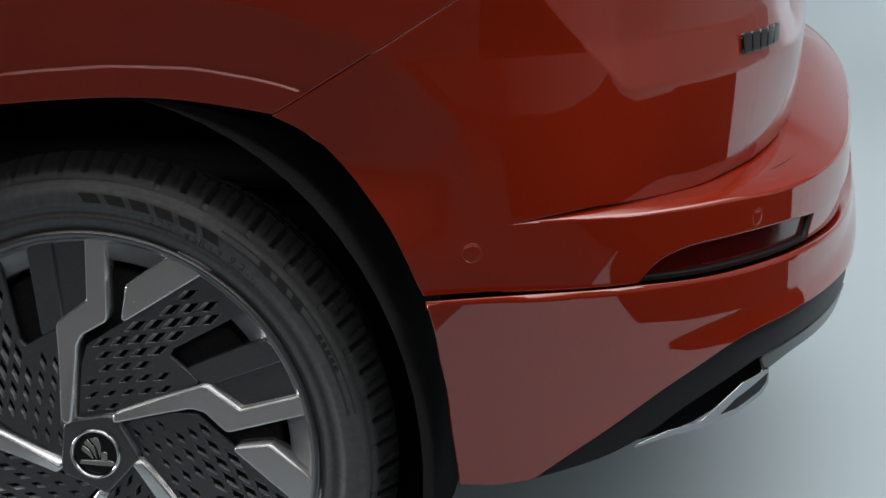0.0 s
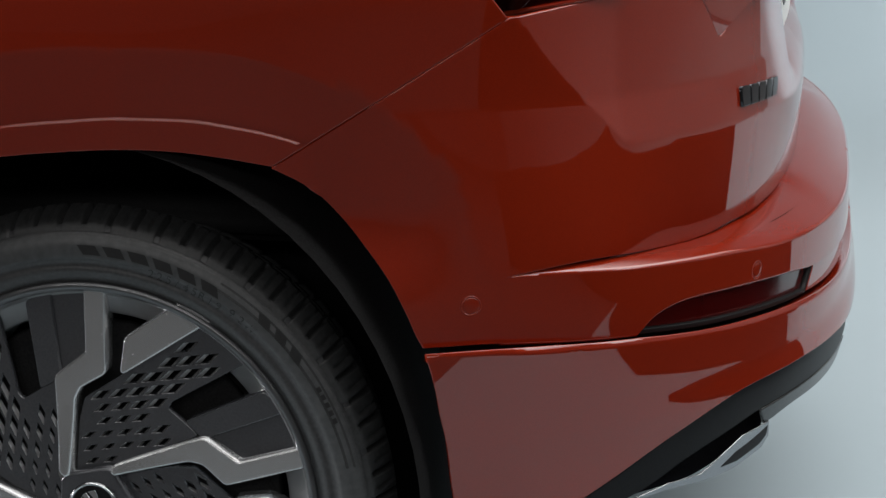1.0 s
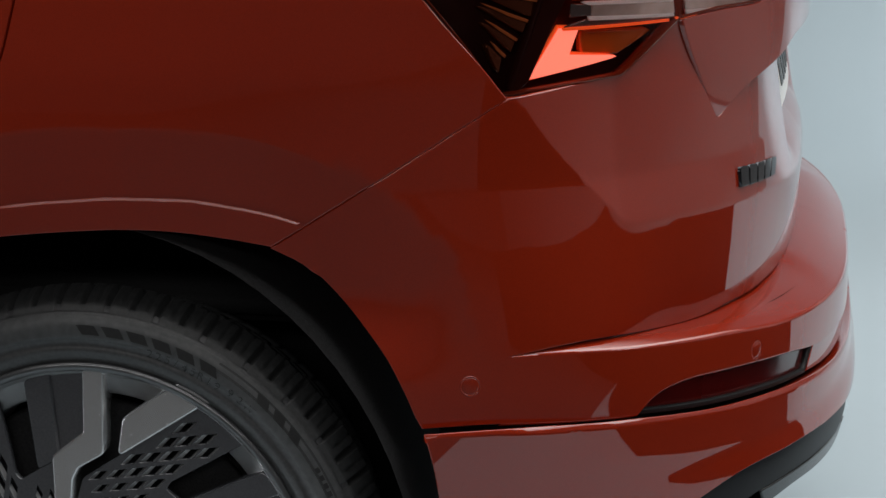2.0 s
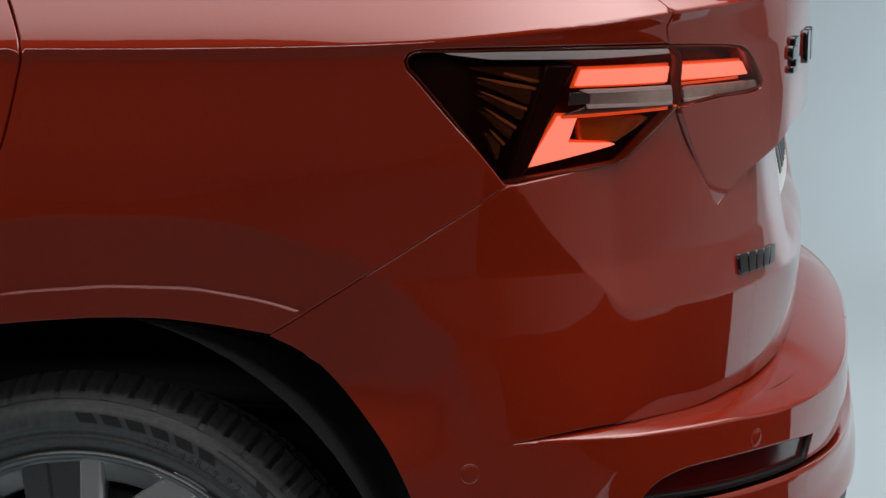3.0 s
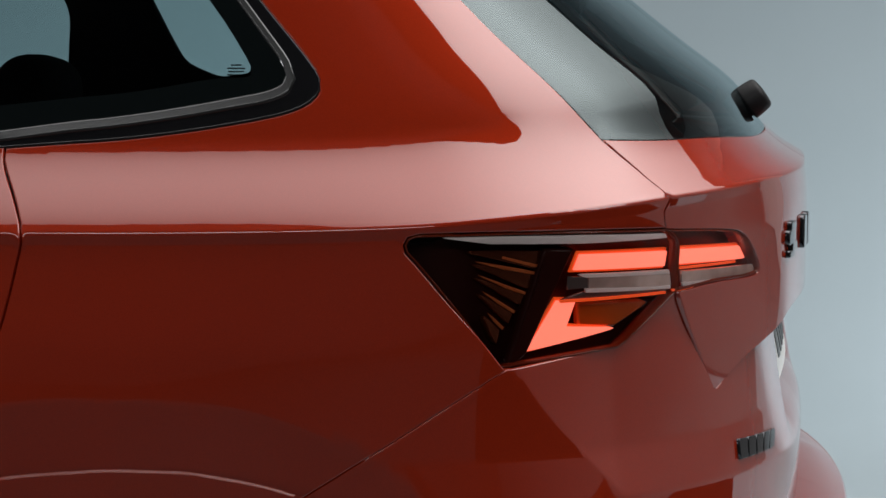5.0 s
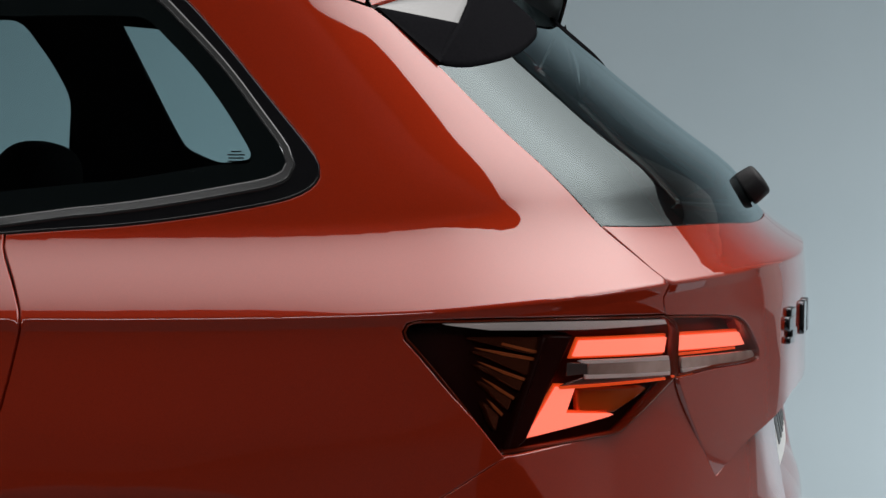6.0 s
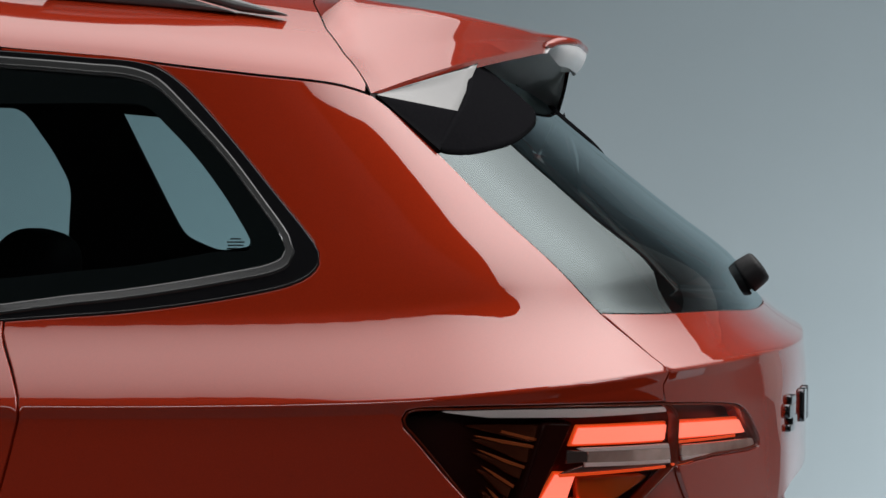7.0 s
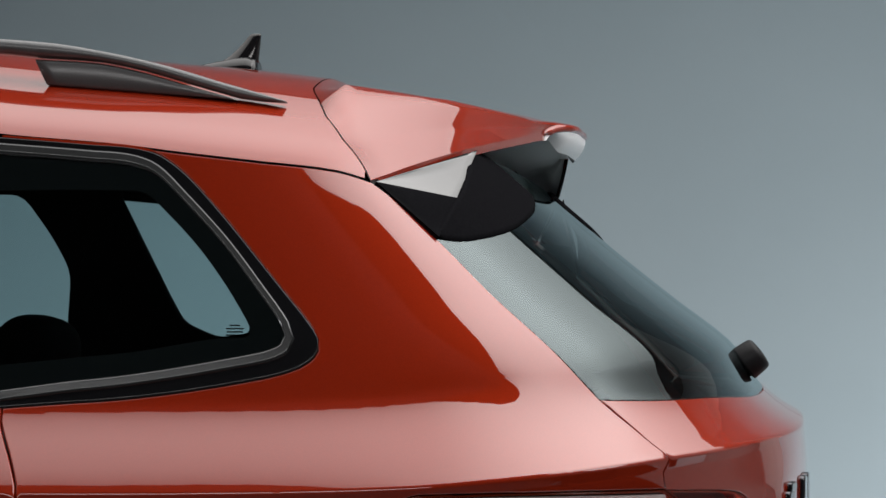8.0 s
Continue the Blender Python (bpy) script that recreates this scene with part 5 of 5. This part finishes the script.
# ---- tail lamps ----
def lamp_unit():
    LAMP_SPLIT[0], LAMP_SPLIT[-1] = LAMP_TOP[-1], LAMP_BACK[-1]
    outer = outline(LAMP_FRONT, LAMP_TOP, LAMP_SPLIT, LAMP_BACK[::-1], LAMP_LOW[::-1], step=0.008)
    inner = outline(LAMP_INNER, LAMP_SPLIT, step=0.008)

    def off(fn, d):
        def moved(u, z):
            u, z = np.broadcast_arrays(np.asarray(u, float), np.asarray(z, float))
            p, n = normals(fn, np.stack([u.ravel(), z.ravel()], 1))
            return (p + n * np.ravel(np.broadcast_to(d, u.shape))[:, None]).reshape(*u.shape, 3)
        return moved

    for mirror in (False, True):
        def piece(name, line, mat, parent, lift, depth, label="", gap=0.0, step=0.012, bevel=0.0008, holes=(), tilt=0.0, bulge=0.0):
            fn = skin_gate
            if tilt or bulge:
                pts = np.array(line)
                k1, k0 = np.polyfit(pts[:, 0], pts[:, 1], 1)
                h = max(np.abs(pts[:, 1] - k1 * pts[:, 0] - k0).max(), 0.004)

                def fn(u, z):
                    s = np.asarray(z, float) - k1 * np.asarray(u, float) - k0
                    return off(skin_gate, -tilt * s - bulge * (s / h) ** 2)(u, z)
                step = 0.004
            return panel(name, [sheet(fn, dense(np.array(line), 0.006) if len(line) < 30 else line, step=step, gap=gap, lift=lift, depth=depth, bevel=bevel, holes=holes)], mat, parent, label, mirror)
        for name, line in (("tail_lamp", outer), ("tailgate_lamp", inner)):
            body_ = piece(name, line, LAMP_DARK, car, -0.034, 0.004, "lit red and smoked tail lamp", gap=-0.010)
            rim = shrink(line, 0.0032)
            piece("lamp_rim", line, GLOSS_RED, body_, -0.0015, 0.012, gap=0.0016, holes=[rim], bevel=0.001)
            piece("lamp_lens", line, LENS, body_, 0.0, 0.001, "clear outer lens", gap=0.0018)
            if line is outer:
                piece("light_bar", BAR_A, LED, body_, -0.012, 0.008, "lit red light bar")
                piece("light_hook", BOOM, LED, body_, -0.012, 0.008, "lit red hook-shaped light guide")
                # the frames glow to carry the light of the bars beside them
                piece("bar_frame", shrink(np.array(BAR_A), -0.0028), LED_SPILL, body_, -0.016, 0.004)
                piece("hook_frame", shrink(np.array(BOOM), -0.0028), LED_SPILL, body_, -0.016, 0.004)
                piece("reversing_optic", MID_A, SMOKE, body_, -0.006, 0.004, "clear reversing light optic", bevel=0.0006)
                # pale strips above and below the clear optic are painted highlights
                piece("optic_ridge", MID_HIGHLIGHT, PALE, body_, -0.005, 0.003)
                piece("optic_bulb_window", MID_END, SMOKE_DARK, body_, -0.006, 0.003)
                piece("optic_edge", MID_STREAK, PALE, body_, -0.005, 0.003)
                piece("lamp_shelf", MID_WEDGE, SHELF_GREY, body_, -0.008, 0.004)
                piece("indicator_optic", AMBER, AMBER_MAT, body_, -0.02, 0.01, "unlit amber indicator", bevel=0.003)
                # a reflection of the lit bars, drawn as a glowing line
                piece("light_guide_line", REFLECTION_A, LED_SPILL, body_, -0.004, 0.002, "glowing orange line standing for a reflection of the lit bars", bevel=0.0004)
                piece("lamp_brace", DIAG_BAR, LAMP_DARK, body_, -0.010, 0.02, bevel=0.003)
                # the softbox's reflection on the lens top, painted as a pale strip
                piece("top_strip", TOP_GLINT, PALE, body_, -0.0035, 0.003, "pale strip painted as the softbox's reflection along the lamp top", bevel=0.0006)
                for fin_, edge_ in ((FIN_1, EDGE_1), (FIN_2, EDGE_2), (FIN_3, EDGE_3), (FIN_4, EDGE_4), (FIN_5, EDGE_5)):
                    piece("lamp_fin", fin_, LAMP_FIN, body_, -0.018, 0.012, bevel=0.0008, tilt=0.2)
                    # LED light caught along the fin, painted as a bright strip
                    piece("fin_edge", edge_, FIN_GLINT, body_, -0.0165, 0.003, "amber glint of LED light painted along a lamp fin", bevel=0.0003)
            else:
                piece("light_bar", BAR_B, LED, body_, -0.012, 0.008, "lit red light bar")
                piece("bar_frame", shrink(np.array(BAR_B), -0.0028), LED_SPILL, body_, -0.016, 0.004)
                piece("reversing_optic", MID_B, SMOKE, body_, -0.006, 0.004, "clear reversing light optic", bevel=0.0006)
                # reflections of the lit bar, drawn as glowing lines
                piece("light_guide_line", REFLECTION_B, LED_SPILL, body_, -0.004, 0.002, "glowing orange line standing for a reflection of the lit bars", bevel=0.0004)
                piece("light_guide_line", REFLECTION_C, LED_SPILL, body_, -0.003, 0.002, "glowing orange line standing for a reflection of the lit bars", bevel=0.0004)
                # painted highlight along the inner optic
                piece("optic_edge", MID_STREAK_B, PALE, body_, -0.005, 0.003)


FIN_GLINT = material("amber_fin_edge", (0.62, 0.16, 0.045), 0.6, 0.35)
SHELF_GREY = material("gloss_grey_lamp_shelf", (0.16, 0.14, 0.14), 0.6, 0.16)
SMOKE_DARK = material("smoked_bulb_window", (0.10, 0.09, 0.09), 0.3, 0.15)
GLOSS_RED = material("dark_red_lamp_rim", (0.16, 0.02, 0.006), 0, 0.12)
lamp_unit()


# ---- bumper fittings ----
def fittings():
    slot = outline(SLOT_TOP, [SLOT_TOP[-1], (0.935, 0.5165)], [(0.935, 0.5165)] + SLOT_LOW[2::-1], step=0.01)
    for mirror in (False, True):
        refl = panel("reflector", [sheet(skin_low, slot, step=0.012, gap=0.002, lift=-0.012, depth=0.01)], REFLECTOR, car, "dark red rear reflector set in the bumper", mirror)
        panel("reflector_frame", [sheet(skin_low, slot, step=0.012, gap=-0.001, lift=-0.005, holes=[shrink(slot, 0.0012)], depth=0.008)], BLACK, refl, "", mirror)
    slot_mid = outline([(0.935, 0.5165), SLOT_TOP[-1]], [SLOT_TOP[-1], (1.1, 0.536), (UC, 0.53)], [(UC, 0.53), (UC, 0.502)], [(UC, 0.502), SLOT_LOW[-1], (0.935, 0.5165)])
    whole("bumper_middle", [sheet(skin_low, slot_mid, step=0.014, gap=0.0005, lift=-0.004, depth=0.01)], PAINT, car)
    band = outline(DIAGONAL + [(UC, 0.427)], [(UC, 0.427), (UC, 0.385)], [(UC, 0.385)] + BAND_LOW[::-1])
    val = whole("rear_valance", [sheet(skin_low, band, step=0.012, gap=0.002, lift=-0.002, depth=0.03, bevel=0.004)], BLACK, car, "black grained plastic rear valance")
    both("exhaust_recess", [sheet(skin_low, dense(np.array(RECESS_LINE), 0.008), step=0.014, gap=-0.001, lift=-0.014, depth=0.02)], COVER_MAT, car, "matt black recess over the exhaust trim")
    lip = outline(LIP_TOP, [LIP_TOP[-1], LIP_LOW[-1]], LIP_LOW[::-1], [LIP_LOW[0], LIP_TOP[0]], step=0.008)
    both("valance_lip", [sheet(skin_low, lip, step=0.01, gap=0.0, lift=-0.001, depth=0.004)], TRIM_MAT, car, "dark satin lower lip")
    sil = dense(np.array(SILVER_TOP + SILVER_LOW[-2::-1]), 0.006)
    for mirror in (False, True):
        trim = panel("exhaust_trim", [sheet(skin_low, sil, step=0.008, gap=0.0, lift=0.001, depth=0.0015, bevel=0.0003)], SATIN_BRIGHT, car, "satin silver exhaust trim", mirror)
        # a dark patch on the trim stands for its shaded opening
        panel("exhaust_trim_ground", [sheet(skin_low, dense(np.array(SILVER_HOLE), 0.005), step=0.01, gap=0.0, lift=0.0016, depth=0.003, bevel=0.0003)], BLACK, trim, "", mirror)
        # parking sensors: a disc in a fine ring
        for u, z in SENSORS:
            p, n = normals(skin_low, np.array([(u, z)]))
            m = Matrix.Translation(p[0]) @ Vector(n[0]).to_track_quat("Z", "Y").to_matrix().to_4x4()
            pr = [(0.0112, -0.004), (0.0112, 0.0001), (0.0107, 0.0004), (0.0098, 0.0002), (0.0094, -0.0012), (0.0089, 0.0001), (0.0083, 0.0003), (0.0001, 0.0003)]
            k = 32
            verts = [m @ Vector((r * math.cos(a), r * math.sin(a), h)) for a in np.linspace(0, 2 * math.pi, k, endpoint=False) for r, h in pr]
            faces = [(i * 8 + j, ((i + 1) % k) * 8 + j, ((i + 1) % k) * 8 + j + 1, i * 8 + j + 1) for i in range(k) for j in range(7)]
            panel("parking_sensor", [([tuple(v) for v in verts], faces)], PAINT, car, "red painted parking sensor", mirror)
    # underside
    bm = bmesh.new()
    bmesh.ops.create_cube(bm, size=1, matrix=Matrix.Translation((-0.4, 0, 0.33)) @ Matrix.Diagonal((1.4, 1.1, 0.06, 1)))
    bmesh.ops.bevel(bm, geom=list(bm.edges), offset=0.02, segments=2, affect="EDGES")
    part("underbody", bm, BLACK, car, "black underbody cover")


SATIN_BRIGHT = material("satin_bright_silver", (0.30, 0.31, 0.325), 0.95, 0.24)
fittings()


def badges():
    # maker's lettering as plain blocks
    for i in range(5):
        lo, hi = [np.array(BADGE[a]) * (1 - k) + np.array(BADGE[b]) * k for a, b, k in ((3, 2, i / 5 + 0.01), (0, 1, i / 5 + 0.01))]
        step_lo, step_hi = (np.array(BADGE[2]) - BADGE[3]) * 0.16, (np.array(BADGE[1]) - BADGE[0]) * 0.16
        line = dense(np.array([lo, lo + step_lo, hi + step_hi, hi]), 0.006)
        panel("badge_block", [sheet(skin, line, step=0.01, gap=0.0, lift=0.004, depth=0.006, bevel=0.0008)], BADGE_MAT, car, "gloss black badge block with bright edges")
    # upper lettering as plain shapes: a stepped one, then rounded slabs towards the middle
    u0 = 1.0224
    stepped = [(0.004, 0.034, 1.008, 1.016), (-0.006, 0.026, 0.991, 1.006), (0.014, 0.044, 0.982, 0.992), (0.000, 0.026, 0.975, 0.981)]
    slabs = [(0.118 + a_, 0.152 + a_, 0.977, 1.016) for a_ in (0.0, 0.050)]
    for a_, b_, z0, z1 in stepped + slabs:
        line = dense(rounded([(u0 + a_, z0), (u0 + b_, z0), (u0 + b_, z1), (u0 + a_, z1)], 0.006), 0.006)
        panel("badge_block", [sheet(skin_gate, line, step=0.01, gap=0.0, lift=0.006, depth=0.008, bevel=0.0014)], BADGE_MAT, car, "gloss black badge block with bright edges")
    # number plate: bars stand for its characters
    def bent(name, y0, y1, z0, z1, front, back, mat, parent, label=""):
        """A slab across the tail, bent as the tail is and leaning with it."""
        ys = np.linspace(y0, y1, max(2, int((y1 - y0) / 0.02) + 2))
        rings = [[(0.7365 - 0.095 * y * y - 0.21 * (z - 0.807) + d, y, z) for d, z in ((front, z0), (front, z1), (back, z1), (back, z0))] for y in ys]
        return hang(name, mesh_of(*loft(rings), mat, False), None, parent, label, False)

    plate = bent("number_plate", -0.26, 0.26, 0.800, 0.905, 0.0, -0.008, PLATE, car, "white number plate with plain dark bars")
    for k in range(7):
        bent("plate_bar", -0.205 + 0.062 * k, -0.168 + 0.062 * k, 0.820, 0.888, 0.0012, -0.002, INK, plate)
    bent("plate_holder", -0.270, 0.270, 0.792, 0.910, -0.0084, -0.030, INK, plate, "black plate holder")


BADGE_MAT = material("black_chrome", (0.05, 0.05, 0.055), 0.9, 0.12)
badges()


def wiper():
    axis = Vector((0.80, 0, 0.60)).normalized()
    m = Matrix.Translation((0.667, 0.0, 1.143)) @ axis.to_track_quat("Z", "Y").to_matrix().to_4x4()

    def turned(name, prof, mat, parent, label=""):
        k = 48
        verts = [tuple(m @ Vector((r * math.cos(a), r * math.sin(a), h))) for a in np.linspace(0, 2 * math.pi, k, endpoint=False) for r, h in prof]
        p = len(prof)
        faces = [(i * p + j, ((i + 1) % k) * p + j, ((i + 1) % k) * p + j + 1, i * p + j + 1) for i in range(k) for j in range(p - 1)]
        return hang(name, mesh_of(verts, faces, mat), None, parent, label)

    ob = turned("rear_wiper", [(0.020, -0.012), (0.0225, -0.006), (0.0235, 0.006), (0.0225, 0.009), (0.0205, 0.0105), (0.0195, 0.013), (0.0195, 0.018)], BLACK, car, "black rear wiper hub without its blade in view")
    turned("wiper_cap", [(0.0195, 0.0125), (0.0240, 0.0128), (0.0255, 0.0140), (0.0258, 0.017), (0.0248, 0.030), (0.0238, 0.0375), (0.0222, 0.0405), (0.019, 0.0425), (0.010, 0.0438), (0.0002, 0.0442)], BLACK, ob)
    bm = bmesh.new()
    bmesh.ops.create_cube(bm, size=1, matrix=m @ pose(-0.004, 0.0, 0.018) @ Matrix.Diagonal((0.030, 0.020, 0.010, 1)))
    bmesh.ops.bevel(bm, geom=list(bm.edges), offset=0.002, segments=2, affect="EDGES")
    part("wiper_arm_stub", bm, BLACK, ob)


wiper()


# ---- cabin, seen dark through the glass ----
def cabin():
    def box(name, m, size, bev, label=""):
        bm = bmesh.new()
        bmesh.ops.create_cube(bm, size=1, matrix=m @ Matrix.Diagonal((*size, 1)))
        bmesh.ops.bevel(bm, geom=list(bm.edges), offset=bev, segments=3, affect="EDGES")
        return part(name, bm, CABIN, car, label)
    for y in (-0.36, 0.36):
        seat = box("rear_seat", pose(-0.57, y, 0.80, 0, 14), (0.16, 0.56, 0.62), 0.05, "black rear seat backrest")
        bm = bmesh.new()
        bmesh.ops.create_uvsphere(bm, u_segments=32, v_segments=20, radius=1)
        for v in bm.verts:
            v.co = Vector([math.copysign(abs(c) ** 0.72, c) for c in v.co])
        bmesh.ops.transform(bm, matrix=pose(-0.52, y, 1.135, 0, 14) @ Matrix.Diagonal((0.055, 0.135, 0.088, 1)), verts=bm.verts)
        part("headrest", bm, CABIN, seat)
    box("parcel_shelf", pose(0.0, 0, 1.08), (0.85, 1.44, 0.03), 0.01, "black parcel shelf")
    box("boot_floor", pose(-0.25, 0, 0.62), (1.6, 1.40, 0.04), 0.01)
    # trim of the far flank, with the openings of the door window and the quarter window
    def far_plane(u, v):
        u, v = np.broadcast_arrays(np.asarray(u, float), np.asarray(v, float))
        return np.stack([u, np.full(u.shape, 0.70), v], -1)

    quarter = rounded([(-0.500, 1.461), (-0.436, 1.459), (-0.396, 1.430), (-0.282, 1.297), (-0.238, 1.233), (-0.230, 1.189), (-0.298, 1.179), (-0.366, 1.208), (-0.394, 1.257)], 0.022)
    front = rounded([(-1.04, 1.462), (-0.676, 1.455), (-0.614, 1.372), (-0.577, 1.306), (-0.585, 1.165), (-1.04, 1.150)], 0.03)
    border = dense(np.array([(-1.085, 1.02), (0.53, 1.06), (0.43, 1.20), (0.26, 1.37), (0.10, 1.44), (-0.45, 1.52), (-1.085, 1.55)]), 0.02)
    trim = sheet(far_plane, border, step=0.03, gap=0.0, depth=0.02, bevel=0.004, holes=[dense(quarter, 0.012), dense(front, 0.02)], flip=False)
    hang("pillar_trim", mesh_of(*trim, CABIN), None, car, "black cabin trim of the far flank")
    # fine print on the far quarter glass, too small to read
    for z, w in ((1.206, 0.020), (1.200, 0.034), (1.194, 0.030), (1.188, 0.034)):
        bm = bmesh.new()
        bmesh.ops.create_cube(bm, size=1, matrix=Matrix.Translation((-0.272, 0.732, z)) @ Matrix.Diagonal((w, 0.0006, 0.0026, 1)))
        part("glass_print", bm, SMOKE, car, "pale unreadable print on the glass")
    box("front_bulkhead", pose(-1.09, 0, 0.9), (0.02, 1.6, 1.2), 0.005)


cabin()
